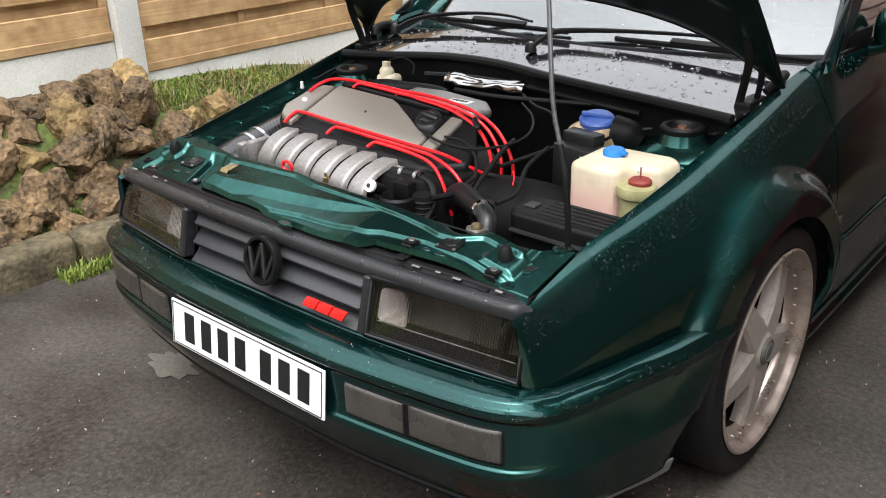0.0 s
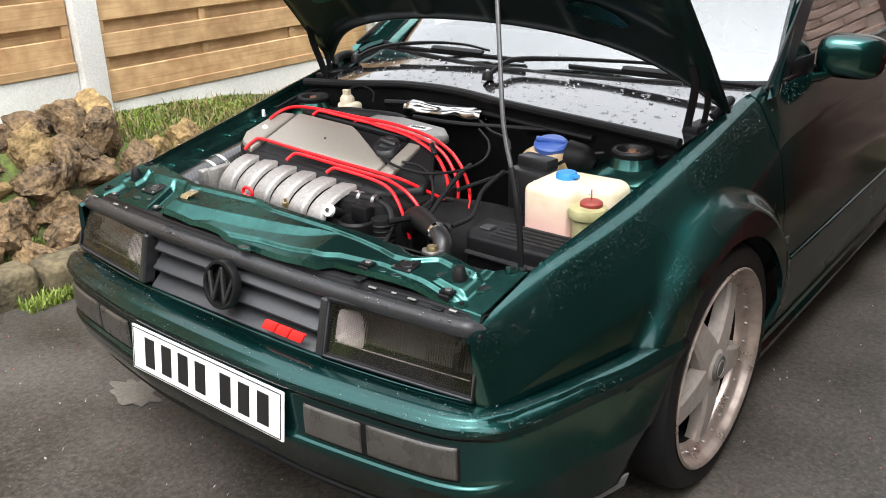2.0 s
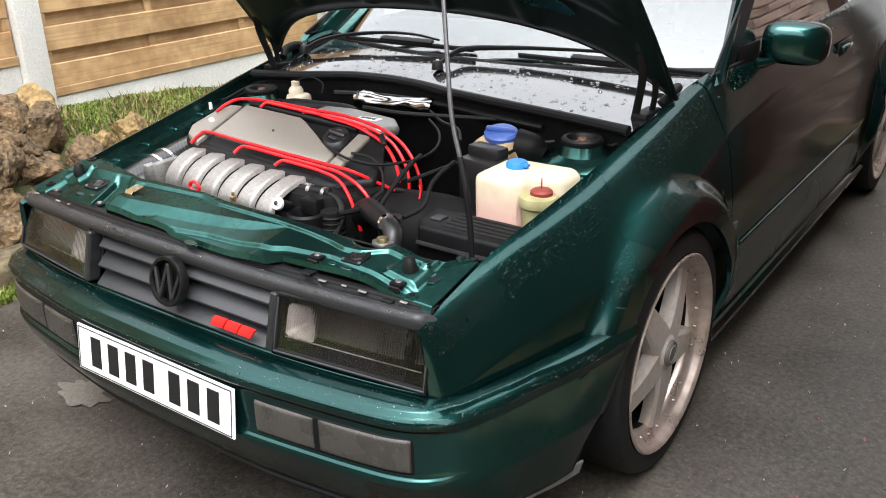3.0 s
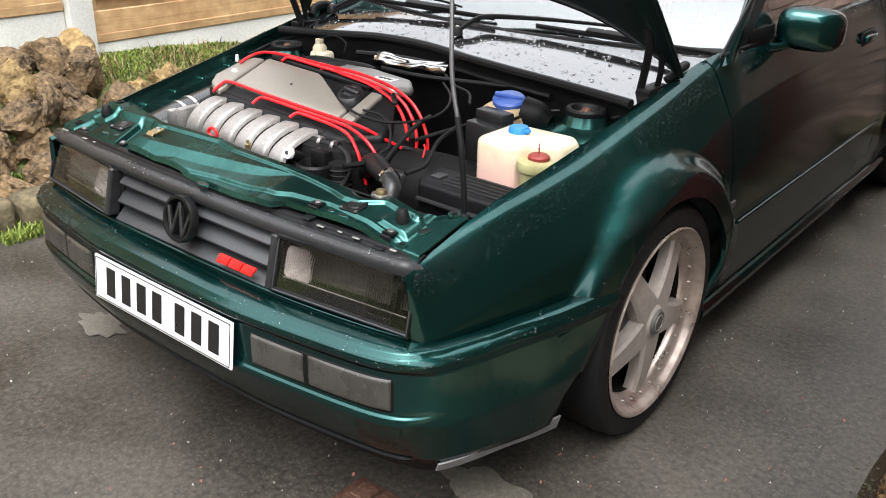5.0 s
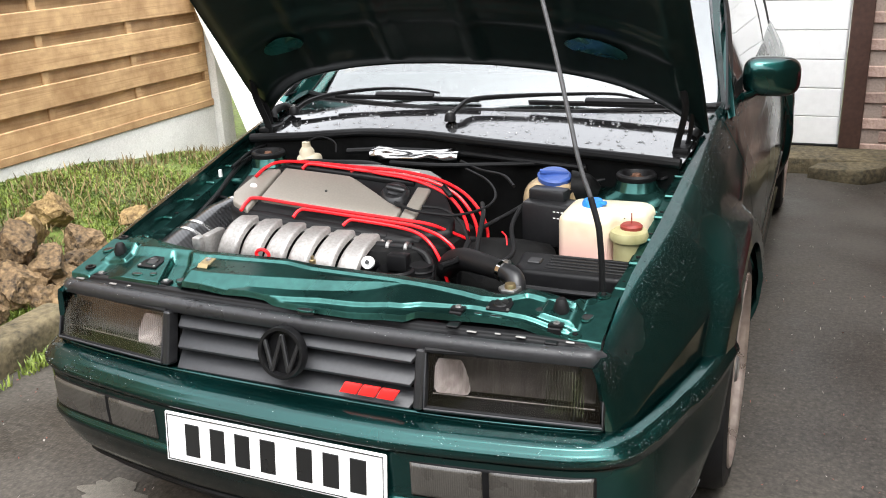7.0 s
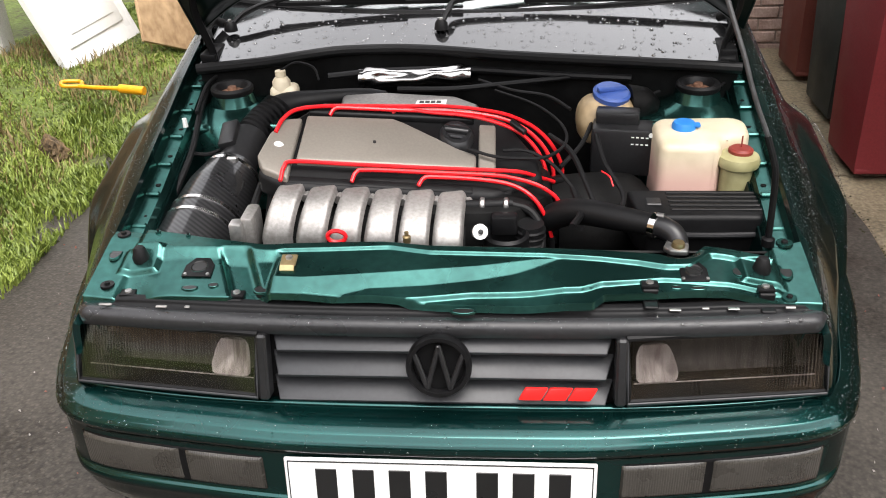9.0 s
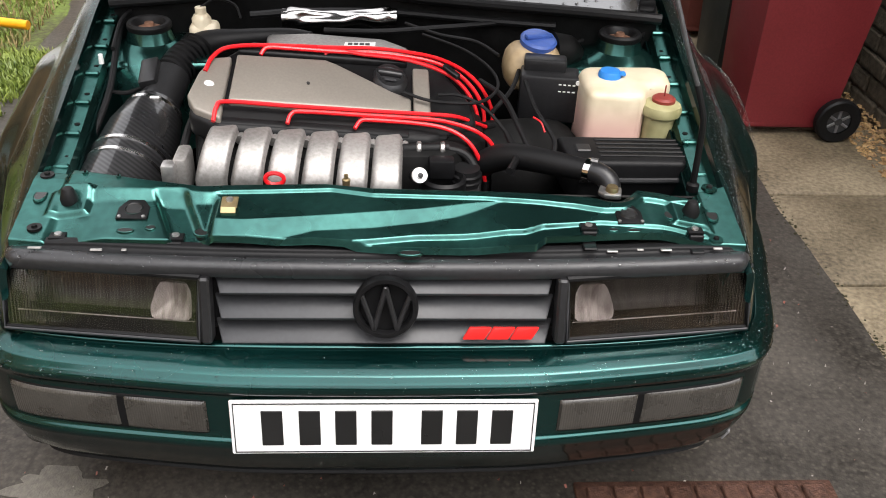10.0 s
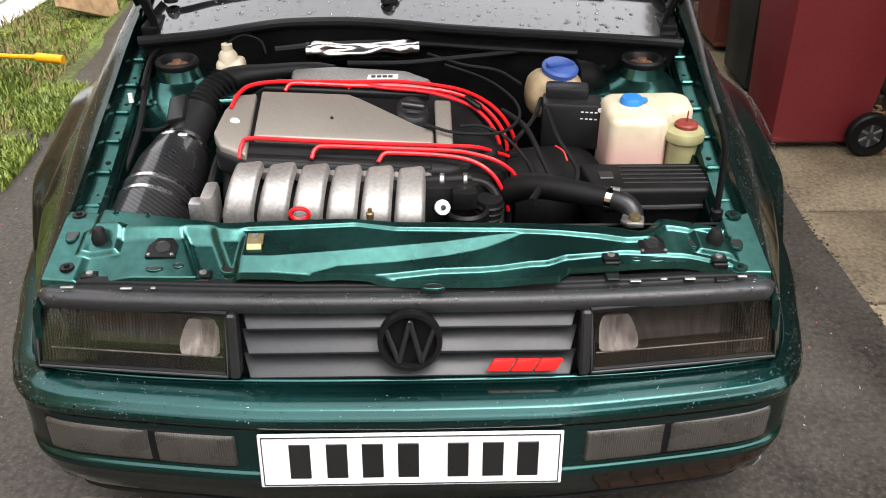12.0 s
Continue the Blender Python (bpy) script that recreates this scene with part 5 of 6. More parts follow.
for sx in (1, -1):
    # flange along the fender with its pressed tabs
    def flange(u, v):
        y = .13 + 1.02 * u
        ex, ez = edge_at(y)
        drop = .012 + .016 * step(.16, .26, y) + .010 * step(.26, .5, y)
        lane = [(.0, -.004), (-.006, -drop), (-.034, -drop - .002), (-.042, -drop - .030)]
        k = v * 3
        i = min(int(k), 2)
        dx = lane[i][0] + (lane[i + 1][0] - lane[i][0]) * (k - i)
        dz = lane[i][1] + (lane[i + 1][1] - lane[i][1]) * (k - i)
        return (sx * (ex + dx), y, ez + dz)
    vs, fs = grid(flange, 40, 9, flip=sx > 0)
    rail = made("fender_flange", vs, fs, PAINT_BAY, car, "green inner fender flange with pressed tabs", smooth=40)
    for k in range(7):
        y = .40 + .105 * k
        ex, ez = edge_at(y)
        part("tab", rbox(.030, .012, .010, .003, 1, pose(sx * (ex - .020), y, ez - .036, 8)), PAINT_BAY, rail)
        part("bolt", lathe([(0, .008), (.006, .007), (.007, 0)], 6, pose(sx * (ex - .020), y + .035, ez - .039)), DARK, rail)
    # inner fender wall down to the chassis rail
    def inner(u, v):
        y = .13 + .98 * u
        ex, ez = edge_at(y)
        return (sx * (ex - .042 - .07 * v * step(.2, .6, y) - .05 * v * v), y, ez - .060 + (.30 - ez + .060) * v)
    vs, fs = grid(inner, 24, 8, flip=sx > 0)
    made("inner_fender", vs, fs, PAINT_DIRTY_SHADED, car, "grimy green inner fender wall, darkened for the shade of the bay", thick=.004)
    # strut tower
    tower = part("strut_tower", lathe([(.130, .52), (.126, .66), (.118, .706), (.098, .732), (.072, .744), (.056, .752), (.051, .766), (.048, .776), (.040, .778)], 40, pose(sx * .5435, .885, 0)), PAINT_BAY, car, "green strut tower")
    part("tower_shelf", prism([(sx * .40, .80), (sx * .40, 1.0), (sx * .63, 1.0), (sx * .63, .78)], .705, .730, .012, 3), PAINT_BAY, tower)
    part("strut_mount", lathe([(.046, .772), (.050, .780), (.050, .788), (.046, .793), (.038, .792), (.032, .784), (.028, .772)], 36, pose(sx * .5435, .885, 0)), RUBBER, tower, "black rubber strut mount")
    part("strut_nut", lathe([(.033, .776), (.026, .778), (.012, .783), (.010, .790), (0, .791)], 14, pose(sx * .5435, .885, 0)), RUST, tower, "rusty strut nut")
# an added dark sheet for the unlit depth of the bay
part("bay_dark_sheet", rbox(1.16, 1.05, .02, .003, 1, pose(0, .72, .27)), DARK, car)
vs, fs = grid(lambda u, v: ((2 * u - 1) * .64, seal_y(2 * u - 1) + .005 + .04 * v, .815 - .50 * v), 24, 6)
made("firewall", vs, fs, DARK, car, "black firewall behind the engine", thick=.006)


# front slam panel, a pressed sheet with ridges, end trays and a long sloping facet
RIDGE = [(-.62, .275), (-.50, .262), (-.40, .262), (-.315, .252), (-.206, .258), (-.096, .266), (-.025, .249), (.175, .242), (.334, .225), (.38, .212), (.42, .215), (.46, .252), (.56, .236), (.62, .25)]
FACET_TOP = [(-.29, .172), (-.234, .170), (-.12, .184), (.058, .210), (.155, .233), (.205, .238), (.40, .225)]
FACET_LOW = [(-.29, .090), (-.205, .092), (-.176, .138), (-.12, .156), (-.024, .168), (.064, .184), (.123, .201), (.205, .236), (.40, .225)]
LIP = [(-.30, .090), (-.20, .105), (-.079, .128), (.053, .148), (.235, .156), (.266, .170), (.368, .184), (.435, .178), (.62, .174)]
FRONT = [(-.63, .160), (-.55, .152), (-.30, .145), (-.288, .140), (-.10, .134), (0, .126), (.20, .122), (.25, .124), (.27, .146), (.34, .150), (.46, .160), (.60, .160), (.63, .158)]
REAR_EDGE = [(-.63, .345), (-.581, .338), (-.499, .318), (-.433, .300), (-.326, .276), (-.207, .284), (-.107, .288), (-.025, .274), (.176, .268), (.346, .256), (.403, .245), (.453, .282), (.55, .262), (.575, .300), (.63, .318)]


def slam_z(x, y):
    f = lambda t: lerp_table(t, x)[0]
    left, right = step(-.285, -.300, x), step(.24, .36, x)
    mid = 1 - left - right
    a, t, lo, lip = f(RIDGE), f(FACET_TOP), f(FACET_LOW), f(LIP)
    # middle: a raised rear ridge, a level band, the long facet falling forwards, a low front lip
    zm = .712 - .006 * step(a + .002, a - .004, y) - .50 * max(0, t - max(y, lo)) - .10 * max(0, lo - y) - .008 * step(lip + .003, lip - .003, y)
    # left end: a rear rail, then a tray leaning forwards
    zl = .711 - .016 * step(a + .002, a - .022, y) - .20 * max(0, a - .020 - y)
    # right end: the same pressed shallower
    zr = .709 - .008 * step(a + .002, a - .006, y) - .07 * max(0, a - .006 - y) - .006 * step(lip + .003, lip - .004, y)
    z = left * zl + mid * zm + right * zr
    # diagonal valley between the left tray and the middle
    k = x + .352 + (y - .21) * .42
    z -= .012 * step(-.034, -.022, k) * step(.030, .016, k) * step(.268, .250, y)
    # flat end plates carrying the bolts
    end = step(.556, .572, abs(x))
    z -= .15 * max(0, .31 - y) * step(.46, .57, abs(x))
    z = z * (1 - end) + end * (.700 - .22 * max(0, .31 - y))
    for cx, cy in ((-.545, .244), (.537, .216)):
        d = max(abs(x - cx) / .030, abs(y - cy) / .024)
        z += .009 * step(1.30, 1.0, d)
    # dip under the hose lug
    z -= .012 * step(.050, .018, math.hypot(x - .407, (y - .275) * 1.1))
    return z


def slam(u, v):
    s = 2 * u - 1
    x = .626 * s
    y0, y1 = lerp_table(FRONT, x)[0], lerp_table(REAR_EDGE, x)[0]
    y = y0 + (y1 - y0) * v
    fold = .030 * step(.955, 1.0, v) + .012 * step(.025, 0, v)
    return (x, y, slam_z(x, y) - fold)


vs, fs = grid(slam, 300, 120)
slam_panel = made("slam_panel", vs, fs, PAINT_BAY, car, "green pressed-steel slam panel across the front", smooth=60, thick=.003)


def on_slam(x, y, up=0.0):
    return Vector((x, y, slam_z(x, y) + up))


for x, y, r, sq in ((-.602, .268, .010, 1.9), (-.431, .221, .014, 1), (-.435, .170, .013, .5), (-.395, .177, .008, .8), (-.307, .167, .013, .9), (.422, .204, .013, 1), (.497, .212, .008, 1.5), (.583, .234, .010, 1.9),
                    (.04, .112, .018, .4), (.389, .166, .008, .6), (.424, .165, .012, .4)):
    bm = lathe([(r * .7, .0005), (r, .0018), (r * 1.14, .0012), (r * 1.2, -.002)], 22, Matrix.Translation(on_slam(x, y)) @ Matrix.Diagonal((1, sq, 1, 1)))
    rim = part("hole_rim", bm, PAINT_BAY, slam_panel)
    # a solid black disc paints the shade inside each hole
    bm = lathe([(0, .0016), (r, .0016), (r, -.008), (0, -.008)], 22, Matrix.Translation(on_slam(x, y)) @ Matrix.Diagonal((1, sq, 1, 1)))
    part("hole", bm, PLATE_BLACK, slam_panel, "black disc for the shade inside a panel hole")
# moulded black plates round the two catch holes, one corner cut away
for x, y, w in ((-.431, .221, .052), (.422, .204, .046)):
    m = Matrix.Translation(on_slam(x, y, -.001)) @ pose(0, 0, 0, 8)
    poly = [(-w / 2, -.026), (w / 2, -.026), (w / 2, .006), (w / 4, .026), (-w / 4, .026), (-w / 2, .004)]
    part("hole_plate", prism(poly, 0, .0035, .0012, 2, m), BLACK, slam_panel, "black plate round a hole")
    # here too a black disc takes the place of the shade in the opening
    part("plate_hole_disc", lathe([(0, .0042), (.0125, .0042), (.014, .0060), (.0155, .0036)], 24, m), PLATE_BLACK, slam_panel)
    for dx in (-.020, .020):
        part("rivet", lathe([(0, .0060), (.003, .0055), (.0035, .003)], 10, m @ pose(dx, -.021, 0)), STEEL, slam_panel)
for x, y in ((-.545, .244), (.537, .216)):
    part("rubber_stop", lathe([(.0145, -.004), (.0155, .004), (.0105, .020), (.008, .024), (0, .026)], 20, Matrix.Translation(on_slam(x, y))), RUBBER, slam_panel, "black rubber bonnet stop")
for x, y, r, top in ((-.606, .322, .012, BLACK), (.597, .304, .014, PAINT_BAY), (-.590, .188, .012, BLACK), (.575, .172, .012, PAINT_BAY), (-.535, .312, .005, PAINT_BAY), (-.474, .300, .004, PAINT_BAY)):
    m = Matrix.Translation(on_slam(x, y))
    b = part("washer", lathe([(0, .003), (r, .003), (r * 1.05, -.001)], 20, m), top, slam_panel)
    part("bolt", lathe([(0, .007), (r * .38, .0065), (r * .45, .004), (r * .48, .002)], 6, m), DARK, slam_panel)
for x, y in ((-.549, .171), (-.352, .160), (.346, .166), (.537, .176)):
    z = slam_z(x, y)
    clip = part("trim_clip", join(rbox(.028, .020, .007, .002, 2, pose(x, y + .004, z + .004)), rbox(.026, .006, .024, .002, 1, pose(x, y - .010, z - .008)), rbox(.024, .024, .005, .002, 1, pose(x, y - .022, z - .018))), BLACK, slam_panel, "black plastic trim clip")
    part("clip_screw", lathe([(0, .004), (.006, .003), (.007, 0)], 12, pose(x, y + .006, z + .007)), STEEL, clip)
br = part("latch_bracket", join(rbox(.028, .028, .003, .001, 1, Matrix.Translation(on_slam(-.266, .210, .008)) @ pose(0, 0, 0, 12)), rbox(.026, .012, .003, .001, 1, Matrix.Translation(on_slam(-.266, .191, .004)) @ pose(0, 0, 0, 45))), BRASS, slam_panel, "small yellowish latch bracket")
part("bracket_bolt", lathe([(0, .006), (.006, .005), (.007, 0)], 6, Matrix.Translation(on_slam(-.266, .214, .009))), STEEL, br)
for x, y, w in ((-.575, .138, .030), (-.475, .133, .026), (-.43, .133, .012), (.385, .139, .026), (.435, .145, .016), (.480, .144, .026), (.572, .150, .022)):
    part("white_clip", rbox(w * .75, .006, .003, .001, 1, pose(x, y, .6665)), ALU, slam_panel)
vs, fs = grid(lambda u, v: (-.60 + 1.2 * u, .335 + .05 * v, .665 - .05 * v), 12, 3)
made("radiator_shroud", vs, fs, DARK, car, thick=.004)

# ---- engine, its covers lying in one sloping plane ----
def deck(x, y):
    return .5444 - .1439 * x + .3881 * y


def on_deck(bm):
    """Lays a flat-built piece on the sloping plane."""
    for v in bm.verts:
        v.co.z += deck(v.co.x, v.co.y)
    return bm


def D(x, y, up=0.0):
    return (x, y, deck(x, y) + up)


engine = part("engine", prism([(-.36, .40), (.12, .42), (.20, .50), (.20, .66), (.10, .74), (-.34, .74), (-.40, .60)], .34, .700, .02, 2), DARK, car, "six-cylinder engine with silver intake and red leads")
part("head_cover", on_deck(prism([(-.378, .455), (-.318, .432), (.085, .475), (.182, .540), (.172, .590), (.100, .688), (-.28, .668), (-.365, .570)], -.055, -.010, .010, 3)), BLACK, engine, "black plastic head cover")


def cover_plate(poly, z0, z1, name, label=""):
    return part(name, on_deck(prism(poly, z0, z1, .005, 3)), COVER, engine, label)


cover_plate([(-.302, .607), (-.128, .629), (-.105, .622), (-.035, .591), (.010, .570), (.047, .560), (.047, .523), (-.306, .487)], -.016, .003, "engine_cover", "grey plastic engine cover")
cover_plate([(-.311, .600), (-.315, .486), (-.314, .440), (-.366, .456), (-.382, .485), (-.368, .548), (-.345, .590)], -.022, .002, "cover_end")
cover_plate([(.050, .646), (.085, .650), (.087, .530), (.052, .524)], -.014, .001, "cover_tab")
part("cover_badge", on_deck(lathe([(0, .0045), (.006, .0045), (.0075, .002)], 20, pose(-.345, .520, 0) @ Matrix.Diagonal((1.3, .8, 1, 1)))), PAPER, engine)
part("cover_screw", on_deck(lathe([(0, .005), (.0035, .0045), (.0035, 0)], 10, pose(-.158, .557, 0))), PLATE_BLACK, engine)
cap = part("oil_filler_cap", on_deck(lathe([(.036, -.03), (.036, -.004), (.030, .004), (.022, .004), (.020, .000), (0, .000)], 30, pose(.005, .612, 0))), BLACK_SATIN, engine, "black oil filler cap")
part("cap_grip", on_deck(rbox(.052, .014, .012, .004, 2, pose(.005, .618, .004))), BLACK_SATIN, cap)
part("cap_print", on_deck(rbox(.024, .006, .001, 0, 1, pose(.005, .598, .005))), GREY_SLAT, cap)
part("lead_rail", on_deck(prism([(-.322, .440), (.043, .474), (.043, .492), (-.320, .458)], -.030, -.008, .004, 2)), BLACK, engine, "black ignition lead rail")
part("lead_tray", on_deck(prism([(-.318, .452), (.12, .490), (.13, .530), (-.312, .486)], -.030, -.014, .004, 2)), BLACK, engine)
part("rear_rail", on_deck(prism([(-.30, .612), (.04, .650), (.04, .664), (-.30, .628)], -.008, .006, .004, 2)), BLACK, engine)

# six curved intake runners
for k in range(6):
    u0 = k / 6

    def runner(u, v, u0=u0):
        top = Vector((-.338 + .372 * (u0 + .5 / 6), .448 + .036 * u0, .742 - .036 * u0))
        low = Vector((-.360 + .390 * (u0 + .5 / 6), .362 + .002 * u0, .668 - .016 * u0))
        a = u * math.pi * .5
        mid = Vector((0, top.y + (low.y - .012 - top.y) * math.sin(a), low.z + (top.z + .006 - low.z) * math.cos(a)))
        if u > .97:
            mid.z -= .06
        x = top.x + (low.x - top.x) * u
        b = (v - .5) * 2
        w = .0298 - .0020 * (1 - u)
        crown = (1 - abs(b) ** 9)
        n_y, n_z = -math.sin(a), math.cos(a)
        return (x + w * b, mid.y + n_y * (.012 * crown - .012), mid.z + n_z * (.012 * crown - .012))
    vs, fs = grid(runner, 26, 16)
    made("intake_runner", vs, fs, ALU, engine, "cast aluminium intake runner", smooth=60)
    ring = [(-.338 + .372 * (u0 + 1 / 6), .445 + .036 * u0, .727 - .036 * u0), (-.341 + .372 * (u0 + 1 / 6), .425 + .036 * u0, .724 - .036 * u0)]
    part("runner_web", tube(ring, .010, 10, 2), ALU, engine)
# dark sheet behind the runners, painting the shade in their gaps
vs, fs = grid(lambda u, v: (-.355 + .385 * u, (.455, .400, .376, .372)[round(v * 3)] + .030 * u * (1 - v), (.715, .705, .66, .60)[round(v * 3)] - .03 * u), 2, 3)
made("runner_gap_shade", vs, fs, DARK, engine, smooth=0)
part("plenum_end", rbox(.028, .07, .08, .010, 2, pose(-.380, .385, .680)), ALU, engine)
part("end_bracket", rbox(.026, .03, .05, .006, 2, pose(-.398, .350, .690)), STEEL, engine)
ring = part("dipstick_ring", tube([(-.205 + .017 * math.cos(a), .330, .694 + .012 * math.sin(a)) for a in [2 * math.pi * k / 14 for k in range(15)]], .0042, 8, 2), RED, engine, "red dipstick ring")
part("brass_tap", lathe([(.007, 0), (.008, .012), (.004, .014), (.004, .022), (0, .022)], 10, pose(-.075, .335, .680)), BRASS, engine)
wd = part("sensor_disc", lathe([(0, .006), (.006, .006), (.007, .003), (.014, .003), (.015, -.004), (.010, -.006), (0, -.007)], 24, pose(.061, .345, .697, 62, 0, 10)), PAPER, engine, "small white sensor disc")
part("sensor_stem", lathe([(0, -.006), (.010, -.006), (.013, -.012), (.013, -.05), (0, -.05)], 16, pose(.061, .345, .697, 62, 0, 10)), BLACK, wd)
part("disc_centre", lathe([(0, .009), (.005, .008), (.005, .002)], 12, pose(.061, .345, .697, 62, 0, 10)), PLATE_BLACK, wd)
part("throttle_hose", tube([(.030, .452, .697), (.075, .450, .700), (.120, .455, .700)], .0105, 12, 3), RUBBER, engine)
part("throttle_hose", tube([(.10, .455, .70), (.15, .45, .69), (.175, .43, .66), (.175, .40, .62)], .009, 10, 4), RUBBER, engine)
for x in (.062, .108):
    part("hose_clip", lathe([(.012, -.005), (.0145, -.003), (.0145, .003), (.012, .005)], 16, pose(x, .451, .699, 0, 90, 0)), STEEL, engine)
part("throttle_body", lathe([(.036, -.02), (.042, 0), (.044, .02), (.044, .045), (.038, .050), (.034, .044), (.032, .010), (0, .008)], 30, pose(.108, .385, .625)), BLACK, engine, "black throttle body")
part("connector", rbox(.05, .03, .04, .006, 2, pose(.105, .410, .680)), BLACK, engine)
part("ribbed_canister", tube([(.150, .42, .56), (.155, .42, .64), (.155, .42, .675)], [.026, .028, .026], 20, 3), RUBBER, engine)
for k in range(7):
    part("canister_rib", lathe([(.026, -.003), (.0305, 0), (.026, .003)], 20, pose(.155, .42, .585 + .013 * k)), BLACK, engine)


# ignition leads
def lead(pts, label="red silicone ignition lead"):
    part("ignition_lead", tube(pts, .0043, 8, 6), RED, engine, label)


# the rear three sweep round the end of the engine and drop to the coil
lead([D(-.356, .548, .004), D(-.345, .580, .010), D(-.318, .607, .013), D(-.25, .628, .013), D(-.12, .650, .013), D(-.02, .668, .013), (.088, .674, .803), (.150, .676, .778), (.190, .671, .748), (.216, .665, .712), (.228, .660, .676), (.222, .654, .642)])
lead([D(-.256, .612, .004), D(-.243, .624, .012), D(-.20, .630, .013), D(-.10, .642, .013), D(-.02, .655, .013), (.080, .661, .799), (.138, .661, .776), (.174, .655, .748), (.198, .648, .714), (.208, .640, .680), (.205, .632, .645)])
lead([D(-.130, .640, .004), D(-.112, .646, .012), D(-.05, .644, .014), D(.02, .648, .014), (.074, .648, .795), (.126, .646, .774), (.160, .639, .748), (.182, .630, .716), (.192, .620, .684), (.190, .606, .655)])
lead([D(-.326, .430, .002), D(-.323, .458, .008), D(-.306, .474, .009), D(-.197, .485, .009), D(-.034, .503, .009), D(.077, .515, .010), D(.134, .520, .010), (.172, .550, .712), (.208, .587, .683)])
lead([D(-.191, .450, .002), D(-.184, .468, .008), D(-.160, .477, .009), D(-.034, .491, .009), D(.077, .502, .010), D(.120, .500, .012), (.168, .492, .722), (.200, .488, .703), (.214, .488, .684)])
lead([D(-.063, .462, .002), D(-.052, .476, .008), D(-.030, .481, .009), D(.060, .488, .010), D(.120, .484, .010), (.160, .470, .705), (.186, .464, .665), (.199, .466, .618)])
part("lead_comb", on_deck(rbox(.040, .012, .010, .002, 1, pose(.132, .640, .010, 0, 0, -40))), BLACK, engine)
part("coil_pack", rbox(.085, .16, .08, .012, 3, pose(.235, .595, .610, 0, 0, -5)), BLACK_SATIN, engine, "black ignition coil pack")
for q, w in (((.206, .587, .685), (.224, .60, .68)), ((.214, .488, .685), (.222, .486, .655)), ((.199, .466, .620), (.200, .466, .58)), ((.190, .606, .657), (.191, .603, .63)), ((.205, .632, .648), (.205, .630, .62)), ((.222, .654, .645), (.221, .651, .615))):
    part("lead_boot", tube([q, w], .0070, 10, 2), BLACK, engine)

# carbon intake with two bright bands
F0, F1 = Vector((-.540, .335, .575)), Vector((-.498, .668, .668))
air = part("air_intake", tube([F0, F0.lerp(F1, .35), F0.lerp(F1, .75), F1], [.080, .080, .076, .058], 36, 5), CARBON, car, "carbon-fibre air intake cone with bright bands")
ax = (F1 - F0).normalized()
tilt = ax.to_track_quat("Z", "Y").to_matrix().to_4x4()
for t, r, wd_ in ((.42, .0815, .004), (.52, .0810, .004), (.93, .063, .010)):
    part("band", lathe([(r - .003, -wd_), (r, -wd_), (r, wd_), (r - .003, wd_)], 36, Matrix.Translation(F0.lerp(F1, t)) @ tilt), CHROME, air, "bright steel band")
part("band_screw", rbox(.024, .012, .014, .003, 1, Matrix.Translation(F0.lerp(F1, .93) + Vector((.02, -.02, .056)))), STEEL, air)
mass = part("air_meter", tube([F1, F1.lerp(Vector((-.482, .775, .705)), .6), (-.482, .775, .705)], [.043, .044, .042], 24, 3), BLACK_SATIN, air, "black air meter tube")
part("meter_box", rbox(.040, .080, .026, .006, 2, pose(-.514, .730, .730, 18, -14)), BLACK_SATIN, mass)
bell = part("bellows", tube([(-.482, .770, .703), (-.465, .832, .726), (-.418, .886, .742), (-.34, .908, .748), (-.24, .915, .755), (-.18, .900, .755)], [.036, .035, .030, .022, .017, .015], 22, 6), RUBBER, air, "black rubber intake bellows")
for k in range(8):
    q = Vector((-.480, .783, .708)).lerp(Vector((-.436, .870, .737)), k / 7)
    part("bellows_rib", lathe([(.036, -.003), (.041, 0), (.036, .003)], 22, Matrix.Translation(q) @ Vector((.42, .9, .30)).to_track_quat("Z", "Y").to_matrix().to_4x4()), RUBBER, bell)
part("rear_manifold", prism([(-.27, .755), (.02, .755), (.05, .81), (-.01, .87), (-.18, .90), (-.28, .885)], .742, .770, .012, 3), ALU, engine, "grey rear manifold cover")
part("paper_label", prism([(-.100, .805), (-.030, .809), (-.029, .838), (-.098, .834)], .7705, .7716, 0), PAPER, engine, "white paper label")
for k in range(4):
    part("label_bar", rbox(.010, .012, .001, 0, 1, pose(-.086 + .013 * k, .822, .7722)), PLATE_BLACK, engine)

# crumpled foil tube
rng = random.Random(7)


def foil(u, v):
    a = u * 2 * math.pi
    crush = 1 - .30 * math.sin(math.pi * v) ** 2 * (0.5 + .5 * math.sin(a * 2 + 9 * v))
    r = .025 * crush * (1 + .26 * noise.noise((math.cos(a) * 1.2, math.sin(a) * 1.2, v * 4.5)) + .05 * noise.noise((math.cos(a) * 2.4, math.sin(a) * 2.4, v * 10))) if .06 < v < .94 else .024
    return (-.256 + .275 * v, 1.000 + .006 * v + r * math.cos(a), .768 + .004 * v + r * math.sin(a))


vs, fs = grid(foil, 40, 48, wrap=True)
made("foil_sleeve", vs, fs, FOIL, car, "crumpled shiny foil sleeve at the bulkhead", smooth=45)

# brake fluid reservoir
res = part("fluid_reservoir", rbox(.066, .056, .040, .014, 3, pose(-.428, .925, .760)), CREAM, car, "yellowed fluid reservoir")
part("neck", lathe([(.026, 0), (.026, .022), (.020, .030), (.015, .034), (.015, .048), (0, .050)], 20, pose(-.432, .920, .768) @ Matrix.Diagonal((.85, .85, 1, 1))), CREAM, res)
